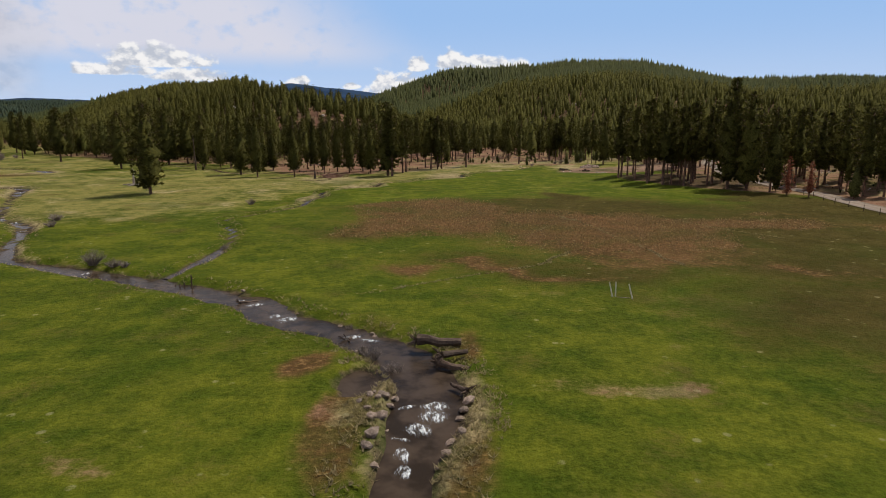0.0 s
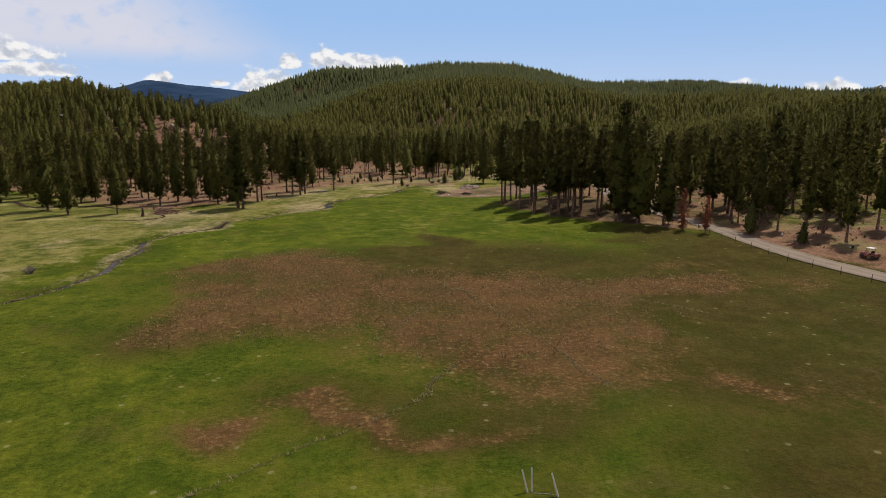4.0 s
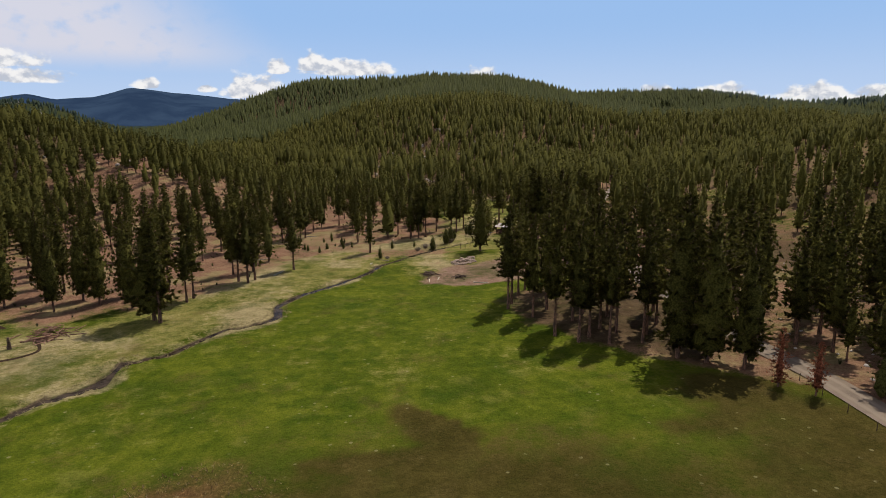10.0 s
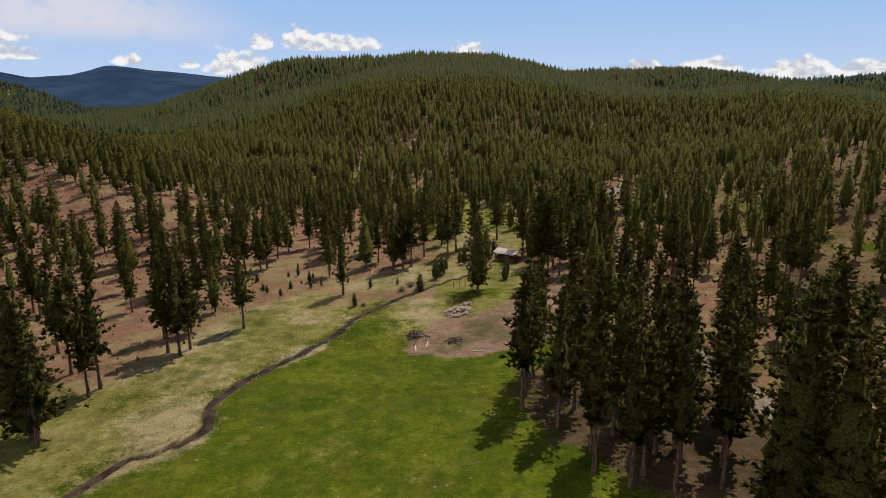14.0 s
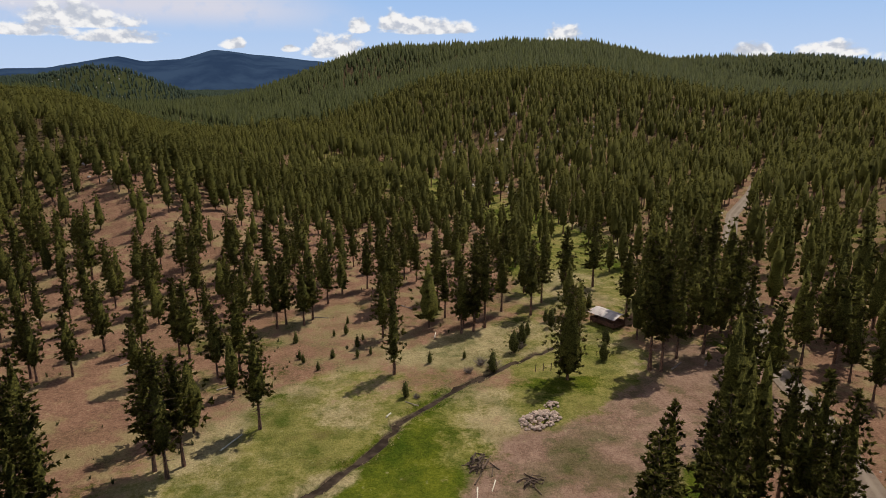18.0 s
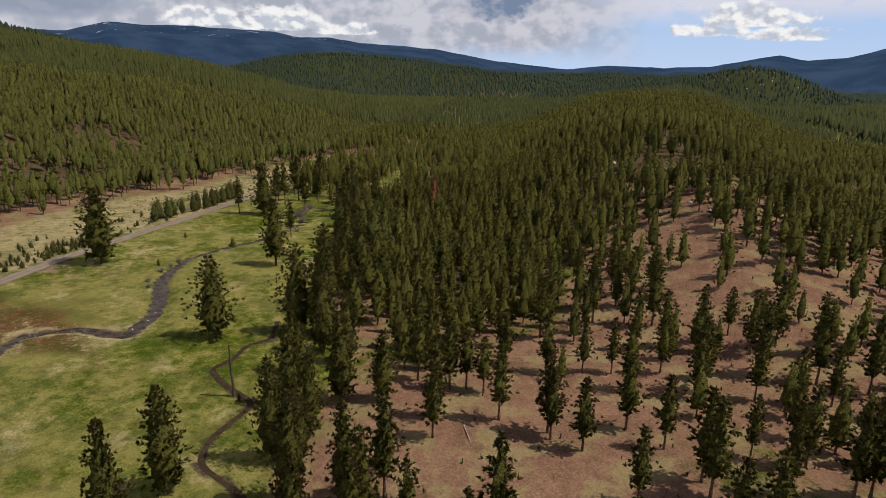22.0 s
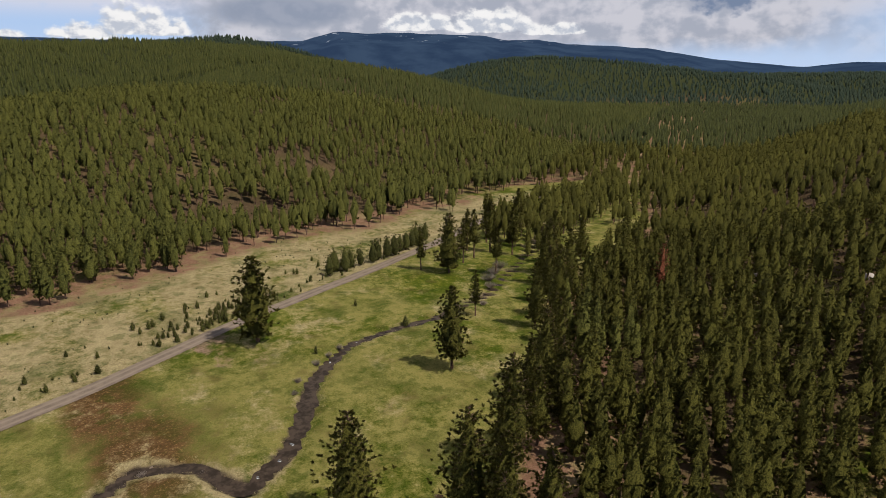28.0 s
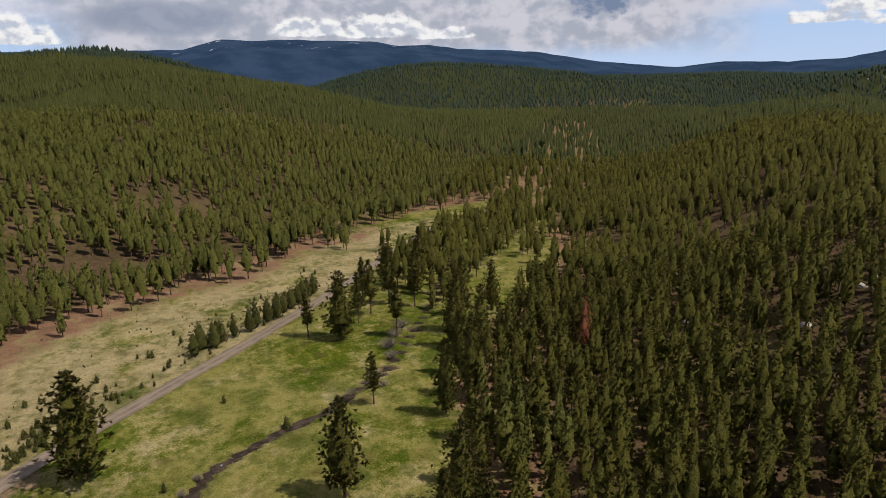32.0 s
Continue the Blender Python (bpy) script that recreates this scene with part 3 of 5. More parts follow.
DIRT = [(40, 226), (52, 222), (64, 222), (80, 232), (100, 236), (108, 256), (104, 270), (92, 272), (82, 262), (72, 258), (62, 252), (50, 246), (42, 236)]


def soft_inside(x, y, poly, soft):
    d = along(x, y, poly + poly[:1])[0]
    return step(-soft, soft, np.where(inside(x, y, poly), d, -d))


def blob(x, y, cx, cy, rx, ry):
    return np.clip(1.25 - np.hypot((x - cx) / rx, (y - cy) / ry), 0, 1)


def zones(x, y):
    bx, by = x + (value_noise(x, y, 16, 23) - .5) * 22 + (value_noise(x, y, 5, 24) - .5) * 7, y + (value_noise(x, y, 16, 25) - .5) * 22 + (value_noise(x, y, 5, 26) - .5) * 7
    fd = floor_distance(x, y)
    open_land = 1 - step(0, 10, fd)
    n1, n2 = value_noise(x, y, 30, 21), value_noise(x, y, 12, 22)
    dc, (wc,) = along(x, y, CREEK)
    db, (wb,) = along(x, y, BROOK)
    dd, (wd,) = along(x, y, DITCH)
    west = step(0, 26, -20 - x + (y - 150) * .12) * step(85, 125, y)
    right_of_brook = np.where((y > 120) & (y < 262), step(-4, 3, x - np.interp(y, [p[1] for p in BROOK[::-1]], [p[0] for p in BROOK[::-1]])), 0)
    left_bank = step(140, 165, y) * (1 - right_of_brook) * (1 - step(18, 45, db)) * step(-75, -60, x)
    pale = np.clip(np.maximum(west * (.36 + .5 * n1), .75 * left_bank) * (1 - right_of_brook), 0, 1)
    pale = np.maximum(pale, .34 * step(.5, .75, n2) * step(140, 160, y) * right_of_brook)
    pale = np.maximum(pale, .8 * step(262, 274, y) * open_land * step(-20, 0, x) * (.5 + n2 * .6))
    pale = np.maximum(pale, .3 * step(.62, .8, n1) * (1 - step(60, 90, y)))
    beyond = step(0, 4, (-x - np.interp(y, [p[1] for p in ROAD_WEST], [-p[0] for p in ROAD_WEST]))) * step(60, 90, y) * step(-420, -380, x)
    straw = np.maximum(beyond * (1 - step(4, 20, fd)) * (.46 + .4 * n2), 0)
    straw = np.maximum(straw, .72 * (1 - step(wc + .8, wc + 2.5 + 4 * n1, dc)) * (.15 + n2 * .95))
    straw = np.maximum(straw, .75 * (1 - step(wb + .7, wb + 3.0 + 5 * n1, db)) * (.3 + n2) * (.45 + .55 * step(125, 150, y)))
    straw = np.maximum(straw, np.maximum(1.35 * blob(bx, by, 26, 286, 36, 20), .52 * left_bank * (.4 + n2)))
    straw = np.maximum(straw, .42 * n2 * west)
    sx, sy = x + (bx - x) * .16, y + (by - y) * .16
    bank = np.maximum.reduce([blob(sx, sy, -5.0, 33, 1.7, 8), blob(sx, sy, 2.0, 28, 1.7, 6), .8 * blob(sx, sy, -9.2, 43, 1.8, 3), .7 * blob(sx, sy, 1.2, 45, 1.6, 4)])
    straw = np.maximum(straw, .38 * bank * (.4 + .9 * n2))
    straw = np.maximum(straw, .6 * step(95, 110, x) * (1 - step(20, 60, fd)) * (.3 + n2))
    ax, ay = x + (bx - x) * .45, y + (by - y) * .45
    marsh = np.maximum.reduce([blob(ax, ay, -2, 119, 17, 23), blob(ax, ay, 24, 97, 18, 22), blob(ax, ay, 36, 108, 11, 10), .85 * blob(bx, by, 57, 110, 15, 10), .8 * blob(bx, by, 40, 77, 5, 8), .55 * blob(bx, by, -5, 68, 7, 2.5), .55 * blob(bx, by, 6, 72, 6, 2.5),
                               .7 * blob(x, y, -160, 205, 22, 12), .7 * blob(x, y, -185, 196, 25, 10), .95 * bank])
    marsh = np.clip(marsh * 1.9, 0, 1) * (.7 + .4 * n2)
    fresh = np.maximum(right_of_brook * step(120, 150, y) * (1 - step(214, 234, y)), .9 * blob(bx, by, 30, 175, 55, 42))
    fresh = np.maximum(fresh, .95 * west * step(.40, .60, value_noise(x, y, 24, 27)))
    straw = np.maximum(straw, west * .40 * step(.52, .74, value_noise(x, y, 8, 28)))
    # small blobs are wet sedge; the wide eastern ones paint cloud and pine shade
    sedge = np.maximum.reduce([1.25 * blob(bx, by, 64, 94, 56, 44), 1.05 * blob(bx, by, 54, 56, 36, 26), 1.1 * blob(bx, by, 20, 116, 52, 34), 1.1 * blob(bx, by, 72, 124, 22, 24), 1.2 * blob(bx, by, 72, 148, 14, 8), 1.5 * blob(ax, ay, 18, 141, 10, 4.5), 1.6 * blob(ax, ay, 26, 149, 4, 10), .9 * blob(ax, ay, 12, 131, 6, 8), .7 * blob(bx, by, 10, 75, 24, 14), .6 * blob(bx, by, -150, 212, 40, 10)])
    sedge = np.clip(sedge * 1.2, 0, 1) * (.6 + .5 * n1)
    dirt = soft_inside((x + bx) / 2, (y + by) / 2, DIRT, 5) * (.7 + .4 * n2)
    dirt = np.maximum(dirt, .62 * blob(bx, by, -209, 226, 13, 8))
    earth = soft_inside(x, y, SPUR, 14) * (.78 + .25 * n2) * (1 - .95 * blob(bx, by, 22, 282, 42, 24))
    md = np.where(inside(x, y, MEADOW), 0, along(x, y, MEADOW + MEADOW[:1])[0])
    earth = np.maximum(earth, step(1, 8, md) * .74 * (.6 + .5 * n1) * (1 - .55 * step(290, 310, y) * (1 - step(12, 26, along(x, y, NORTH_VALLEY)[0]))))
    verge = np.where(inside(x, y, MEADOW), along(x, y, MEADOW + MEADOW[:1])[0], 0)
    earth = np.maximum(earth, .6 * beyond * (1 - step(2, 9, verge + 10 * (n1 - .5))) * (.5 + .7 * n2))
    earth = np.maximum(earth, .72 * blob(bx, by, 44, 268, 34, 16) * (.35 + n2))
    earth = np.maximum(earth, .6 * np.maximum(blob(bx, by, -12, 30, 5, 3), blob(bx, by, 9, 36, 7, 5)) * (.3 + n2))
    earth = np.maximum(earth, .42 * blob(sx, sy, -6.2, 35, 1.5, 5))
    pale = np.maximum(pale, .95 * blob(bx, by, 62, 250, 30, 20))
    fresh = fresh * (1 - .95 * blob(bx, by, 62, 250, 32, 22))
    straw = np.maximum(straw, .95 * np.maximum(blob(bx, by, 12, 252, 36, 20), blob(bx, by, 62, 252, 26, 15)) * (.2 + n2))
    # forest floor with tree shade painted in, strongest under the roadside grove
    shaded_litter = np.maximum(1.15 * blob(bx, by, 74, 186, 17, 32), step(8, 40, fd) * (1 - soft_inside(x, y, SPUR, 30)) * np.where(x > 60, .55, .75) * (.5 + .7 * n1))
    canopy_floor = step(260, 600, fd)
    mud = np.maximum.reduce([1 - step(wc * .6, wc + 1.3 + n2, dc), 1 - step(wb * .6, wb + .7, db), .9 - step(wd, wd + .7, dd), 1 - step(.8, 1.3, np.hypot((x - POOL[0]) / POOL[2], (y - POOL[1]) / POOL[3]))])
    return {"pale": pale, "marsh": marsh * open_land, "sedge": sedge * open_land, "fresh": fresh * open_land, "straw": straw, "earth": earth, "dirt": dirt, "shaded_litter": shaded_litter, "canopy_floor": canopy_floor, "mud": np.clip(mud, 0, 1)}


X, Y = (a.ravel() for a in np.meshgrid(GX, GY))
Z = land(X, Y)
nx, ny = len(GX), len(GY)
I = (np.arange(ny - 1)[:, None] * nx + np.arange(nx - 1)).ravel()
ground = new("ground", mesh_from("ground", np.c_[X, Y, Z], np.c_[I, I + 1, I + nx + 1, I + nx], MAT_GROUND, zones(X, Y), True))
tagged(ground, "green and straw-coloured meadow rising into reddish forested hills", "ground", kind="structure")


def ribbon(name, line, lift, mat, half=None, gap=1.5, drop=None):
    """A strip along a line that lies on the ground (or, with drop, at one water level under the banks)."""
    pts = []
    for a, b in zip(line, line[1:]):
        k = max(1, int(math.hypot(b[0] - a[0], b[1] - a[1]) / gap))
        pts += [[p + (q - p) * i / k for p, q in zip(a, b)] for i in range(k)]
    pts = np.array(pts + [list(line[-1])])
    for _ in range(3):
        pts[1:-1] = (pts[:-2] + 2 * pts[1:-1] + pts[2:]) / 4
    way = np.gradient(pts[:, :2], axis=0)
    side = np.c_[-way[:, 1], way[:, 0]] / np.linalg.norm(way, axis=1)[:, None]
    cols, rows = np.linspace(-1, 1, 7), len(pts)
    w = np.full(rows, half) if half else pts[:, 2] + (1.0 if drop else 0) + (value_noise(pts[:, 0], pts[:, 1], 2.2, 77) - .5) * .3
    P = pts[:, None, :2] + side[:, None, :] * (cols[None, :, None] * w[:, None, None])
    P = P.reshape(-1, 2)
    if drop is None:
        z = land(P[:, 0], P[:, 1]) + lift
    else:
        z = np.repeat(floor_height(pts[:, 0], pts[:, 1]) + (value_noise(pts[:, 0], pts[:, 1], 38, 5) - .5) * .7 - drop, 7)
    I = (np.arange(rows - 1)[:, None] * 7 + np.arange(6)).ravel()
    return new(name, mesh_from(name, np.c_[P, z], np.c_[I, I + 7, I + 8, I + 1], mat, {"across": np.tile(cols, rows)}, True))


tagged(ribbon("road", ROAD_EAST, .14, MAT_ROAD, 2.6), "pale gravel forest road with two wheel tracks", "road", kind="structure")
tagged(ribbon("road", ROAD_WEST, .14, MAT_ROAD, 2.7), "grey gravel road along the edge of the meadow", "road", kind="structure")
tagged(ribbon("water", CREEK, 0, MAT_WATER, drop=.55), "dark shallow creek water reflecting the sky", "creek", kind="structure")
tagged(ribbon("ditch", DITCH, .05, MAT_MUD), "muddy little ditch winding through pale grass", "ditch", kind="structure")
tagged(ribbon("ditch", SWALE, .05, MAT_MUD), "muddy little ditch winding through pale grass", "ditch", kind="structure")
tagged(ribbon("water", BROOK, 0, MAT_WATER, drop=.5), "narrow dark brook winding through the meadow", "brook", kind="structure")
px, py, rx, ry = POOL
ring = [(px + math.cos(a * math.tau / 28) * rx * 1.3, py + math.sin(a * math.tau / 28) * ry * 1.3, ground_at(px, py) + .42) for a in range(28)]
tagged(new("water", mesh_from("pool", ring + [(px, py, ground_at(px, py) + .42)], [(i, (i + 1) % 28, 28) for i in range(28)], MAT_WATER)), "still dark pool beside the creek", "pool", kind="structure")

# far mountains, hazy blue, beyond the last hills: azimuth, elevation of the crest
CREST = [(125, 2.2), (112, 2.6), (105, 2.4), (98, 2.5), (91, 2.4), (84, 2.4), (78.4, 2.5), (75.6, 3.28), (73, 3.1), (71, 3.22), (63, 2.95), (61, 2.52), (58.4, 2.6), (56, 2.2), (52, 2.0), (49, 1.74), (43.5, .8), (40, .45), (37.5, .25), (34.3, .62), (30, .45), (26, .6), (21.3, 1.5), (19.3, 1.1), (16.7, 1.32), (13.9, 2.12), (11, 1.75), (8.5, 1.5), (5.5, 1.2), (0, .4), (-60, .4)]
az = np.linspace(125, -60, 370)
el = np.interp(-az, [-a for a, e in CREST], [e for a, e in CREST]) + (value_noise(az, az * 0, .9, 31) - .5) * .07
rows = []
for far, drop in ((4650, 0.0), (4350, .45), (3900, 1.2), (3300, 5.0)):
    rows.append(np.c_[-far * np.sin(np.radians(az)), 200 + far * np.cos(np.radians(az)), np.maximum(-120, 75 + far * np.tan(np.radians(el - drop)) + (value_noise(az, az * 0 + far, 1.5, 32) - .5) * (30 if drop else 0))])
V = np.concatenate(rows)
I = (np.arange(3)[:, None] * 370 + np.arange(369)).ravel()
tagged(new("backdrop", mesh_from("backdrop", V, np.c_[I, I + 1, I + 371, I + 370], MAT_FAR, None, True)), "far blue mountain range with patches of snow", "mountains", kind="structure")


# ---- trees ----
def profile(u, full):
    """Width of a crown from its lowest bough (0) to its tip (1)."""
    return np.minimum(1, .42 + u / .30 * .58) * np.clip(1 - u, 0, 1) ** full


def lump_shape(rng, sides, rings, bare, radius, full):
    """The dense, lumpy body of a crown, and the way its surface faces."""
    ring = []
    for i in range(rings):
        u = i / rings
        for k in range(sides):
            a = (k + (i % 2) * .5 + rng.uniform(-.2, .2)) * math.tau / sides
            q = radius * float(profile(np.array(max(u, .04)), full)) * rng.uniform(.74, 1.18) * ((.84, 1.1)[i % 2] if rings > 4 else 1)
            ring.append((math.cos(a) * q, math.sin(a) * q, bare + (1 - bare) * (u * .97 + rng.uniform(-.3, .3) / rings)))
    ring += [(rng.gauss(0, .005), rng.gauss(0, .005), .985), (0, 0, bare + .01)]
    faces = []
    for i in range(rings - 1):
        for k in range(sides):
            p, q = i * sides + k, i * sides + (k + 1) % sides
            faces += [(p, q, q + sides), (p, q + sides, p + sides)]
    top = (rings - 1) * sides
    faces += [(top + k, top + (k + 1) % sides, sides * rings) for k in range(sides)]
    faces += [((k + 1) % sides, k, sides * rings + 1) for k in range(sides)]
    V = np.array(ring)
    N = np.c_[V[:, :2] * 5, .25 + .5 * (V[:, 2] - bare)]
    N[-1] = (0, 0, -1)
    return V, np.array(faces), N / np.linalg.norm(N, axis=1)[:, None]


def crown_shape(rng, branches, tufts, blades, bare, radius, long, wide, full=.6, core=None, gaps=.12):
    """Crown of a pine one unit tall: boughs in loose whorls, each with rounded tufts of needles at and behind its tip."""
    verts, norms, sticks = [], [], []
    lean = [rng.uniform(.8, 1.2) for _ in range(5)]
    for i in range(branches):
        u = ((i + rng.uniform(-.5, .5)) / branches) ** 1.12 if i else 0.0
        u = min(max(u, 0), .992)
        if rng.random() < gaps:
            continue
        th = i * 2.39996 + rng.uniform(-.5, .5)
        r = radius * float(profile(np.array(u), full)) * rng.uniform(.62, 1.15) * lean[int(th / math.tau * 5) % 5] + .006
        z0 = bare + (1 - bare) * u * .985
        rise = r * (-.12 + .75 * u + rng.uniform(-.12, .15))
        tip, root = np.array([math.cos(th) * r, math.sin(th) * r, z0 + rise]), np.array([0, 0, z0])
        sticks.append((root, tip))
        for j in range(tufts):
            s = 1.0 - j * (.62 / max(tufts, 1)) - rng.uniform(0, .1)
            c = root + (tip - root) * s + np.array([rng.gauss(0, 1), rng.gauss(0, 1), rng.gauss(0, .4)]) * r * .13
            size = (1 - .35 * u) * rng.uniform(.75, 1.25)
            out = np.array([math.cos(th), math.sin(th), .25 + .9 * u])
            for _ in range(blades):
                d = np.array([rng.gauss(math.cos(th) * .55, .62), rng.gauss(math.sin(th) * .55, .62), rng.gauss(.22, .5)])
                d /= np.linalg.norm(d) + 1e-9
                side = np.cross(d, np.array([rng.gauss(0, 1), rng.gauss(0, 1), rng.gauss(.3, 1)]))
                side /= np.linalg.norm(side) + 1e-9
                ln, wd = long * size * rng.uniform(.7, 1.2), wide * size * rng.uniform(.7, 1.3)
                verts += [c - d * ln * .15 + side * wd * .5, c - d * ln * .15 - side * wd * .5, c + d * ln * .85]
                face = out * .55 + d * .55 + np.array([0, 0, .12])
                norms += [face, face, face + d * .3]
    V, N = np.array(verts), np.array(norms)
    T = np.arange(len(V)).reshape(-1, 3)
    if core:
        ring, faces, way = lump_shape(rng, core[0], core[1], bare, radius * core[2], full)
        ring[:, 2] = bare + (ring[:, 2] - bare) * .94
        T = np.concatenate([T, faces + len(V)])
        V, N = np.concatenate([V, ring]), np.concatenate([N, way])
    V[:, 2] *= 1 / V[:, 2].max()
    return V, T, N / (np.linalg.norm(N, axis=1)[:, None] + 1e-9), sticks


def trunk_shape(rng, sides, rings, top, r0, r1, lean=.01):
    V, T = [], []
    for i in range(rings):
        s = i / (rings - 1)
        ox, oy = math.sin(s * 3) * lean, math.sin(s * 2.1 + 1) * lean - math.sin(1) * lean
        flare = 1 + .5 * max(0, 1 - s * rings * 1.2)
        for k in range(sides):
            a = k * math.tau / sides
            r = (r0 + (r1 - r0) * s) * flare
            V.append((ox + math.cos(a) * r, oy + math.sin(a) * r, s * top - (.02 if i == 0 else 0)))
    for i in range(rings - 1):
        for k in range(sides):
            a, b, c, d = i * sides + k, i * sides + (k + 1) % sides, (i + 1) * sides + (k + 1) % sides, (i + 1) * sides + k
            T += [(a, b, c), (a, c, d)]
    return np.array(V), np.array(T)


def limb_mesh(name, sticks, mat, thick=.0045):
    V, T = [], []
    for a, b in sticks:
        k = len(V)
        d = b - a
        side = np.array([-d[1], d[0], 0]) / (math.hypot(d[0], d[1]) + 1e-9) * thick
        up = np.array([0, 0, thick * .5])
        V += [a + side, a - side, a + up * 2, b]
        T += [(k, k + 1, k + 3), (k + 1, k + 2, k + 3), (k + 2, k, k + 3)]
    return mesh_from(name, V, T, mat)


rng = random.Random(7)
KINDS = {}


def tree_kind(key, count, needles, branches, tufts, blades, bare, radius, long, wide, full=.6, gaps=.12, dead=0, core=(7, 8, .45)):
    """Several trees of one habit, one unit tall, to be used many times."""
    KINDS[key] = []
    for k in range(count):
        b = bare + rng.uniform(-.05, .05)
        V, T, N, sticks = crown_shape(rng, branches, tufts, blades, b, radius * rng.uniform(.9, 1.12), long, wide, full, core, gaps)
        for _ in range(dead):
            th, z = rng.uniform(0, math.tau), rng.uniform(b * .45, b)
            ln = rng.uniform(.03, .09)
            sticks.append((np.array([0, 0, z]), np.array([math.cos(th) * ln, math.sin(th) * ln, z - rng.uniform(0, .02)])))
        trunk = mesh_from("trunk", *trunk_shape(rng, 8, 7, .97, .0135, .002, .006), MAT_BARK, None, True)
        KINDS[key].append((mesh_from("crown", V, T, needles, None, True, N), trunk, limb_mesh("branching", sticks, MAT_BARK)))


tree_kind("big", 4, MAT_PINE, 150, 4, 6, .12, .31, .042, .024, .66, .16, dead=10, core=(10, 12, .56))
tree_kind("pine", 6, MAT_PINE, 104, 3, 6, .32, .195, .046, .026, .82, .18, dead=30, core=(8, 11, .46))
tree_kind("stand", 6, MAT_PINE, 80, 3, 5, .27, .205, .052, .031, .74, .14, dead=14, core=(8, 10, .50))
tree_kind("ragged", 2, MAT_PINE, 90, 4, 6, .14, .16, .036, .018, .58, .2, dead=20, core=(7, 10, .4))
tree_kind("young", 3, MAT_YOUNG, 32, 2, 7, .04, .40, .075, .040, .62, .05, core=(8, 7, .66))
tree_kind("rust", 2, MAT_RUST, 95, 4, 5, .10, .20, .050, .016, .7, .1, dead=6, core=(7, 9, .40))

FEET, SINGLE, STAND = [], [], []


def tree(key, x, y, height, label, name="pine_tree", category="pine tree", group="", wide=1.0):
    if key == "young" and name == "pine_tree":
        name, category = "young_pine", "young pine"
    k = len(FEET)
    crown, trunk, limbs = KINDS[key][k % len(KINDS[key])]
    ob = thing(name, x, y, ground_at(x, y) - .05, k * 2.4, (height * wide, height * wide, height))
    child("trunk", trunk, ob)
    child("crown", crown, ob)
    tagged(child("branching", limbs, ob), kind="stuff")
    FEET.append((x, y))
    if name == "pine_tree":
        SINGLE.append(ob)
    return tagged(ob, label, category, group)


L_TALL = "tall ponderosa pine with a bare reddish trunk and dark crown"
L_FULL = "broad full-crowned ponderosa pine standing in open grass"
L_EDGE = "slender ponderosa pine at the edge of the forest"
for x, y, h in [(57, 201, 24), (55, 197, 23), (58, 190, 22), (60, 183, 24), (58, 178, 22), (61, 174, 23), (64, 176, 21), (68, 180, 22), (72, 181, 24), (70, 177, 23), (72, 171, 22), 
                (65, 186, 24), (63, 195, 22), (69, 190, 22), (73, 187, 23), (66, 203, 24), (74, 198, 22), (61, 208, 22), (70, 211, 23), (80, 180, 22), (79, 205, 22), (84, 214, 24), (76, 213, 20), (88, 205, 21), (73, 219, 19), (85, 221, 21), (90, 216, 20), (80, 211, 22), (66, 172, 22), (75, 175, 23), (77, 192, 22), (64, 212, 22)]:
    tree("pine", x, y, h, L_TALL, group="pines in the roadside grove", wide=rng.uniform(.72, .98))
tree("big", 74, 163, 28.5, L_TALL, wide=.8)
tree("big", 77.5, 160, 25, L_TALL, wide=.9)
tree("big", 81.5, 156, 21, L_TALL, wide=.8)
for x, y, h in ((81, 167, 20), (85, 175, 23), (84, 188, 22)):
    tree("pine", x, y, h, L_TALL)
for x, y, h in [(99, 147, 20), (116, 165, 25), (113, 162, 24), (119, 168, 24), (110, 158, 17), (104, 171, 20), (101, 180, 21), (100, 155, 12), (126, 150, 22), (131, 160, 23), (107, 186, 20), (112, 196, 22), (121, 180, 20), (96, 171, 21), (98, 164, 20), (112.6, 178, 21), (105.7, 167, 22), (101, 159, 19), (104, 128, 16), (122, 128, 20), (135, 140, 21)]:
    tree("stand", x, y, h, L_EDGE, group="pines above the road")
tree("big", -18, 206, 24, L_FULL)
tree("pine", -16.5, 204, 22, L_FULL)
for x, y, h in [(-13, 222, 20), (-2, 234, 20), (-4.5, 236, 20), (-.5, 237, 19), (9, 247, 19), (-47, 199, 17), (-25, 217, 20), (-33, 222, 21), (-14, 219, 18), (-47, 230, 19), (-38, 227, 20), (-59, 200, 21), (-65, 227, 20), (-41, 218, 18), (-29, 228, 19), (-20, 230, 19), (-53, 224, 20)]:
    tree("big" if x < -20 else "pine", x, y, h, L_EDGE, group="pines along the brook", wide=.72 if x < -20 else 1.0)
tree("ragged", 32, 266, 21, "ragged ponderosa pine with sparse grey lower limbs")
tree("big", 66, 260, 20, L_FULL, wide=.9)
for x, y, h in [(48, 286, 19), (51, 287, 17), (54, 289, 20), (67, 297, 20), (45, 296, 16), (92, 283, 24), (94, 277, 22), (84, 263, 26), (86, 262, 24), (60, 300, 18), (99, 290, 22), (103, 284, 24), (97, 296, 20), (72, 306, 19), (80, 312, 20), (57, 310, 19), (110, 300, 22), (65, 322, 20), (90, 318, 22), (104, 263, 22), (106, 272, 24), (99, 270, 23), (113, 284, 22), (118, 296, 21), (92, 268, 20), (124, 300, 20), (122, 312, 22), (90, 292, 21)]:
    tree("pine", x, y, h, L_TALL, group="pines round the clearing")
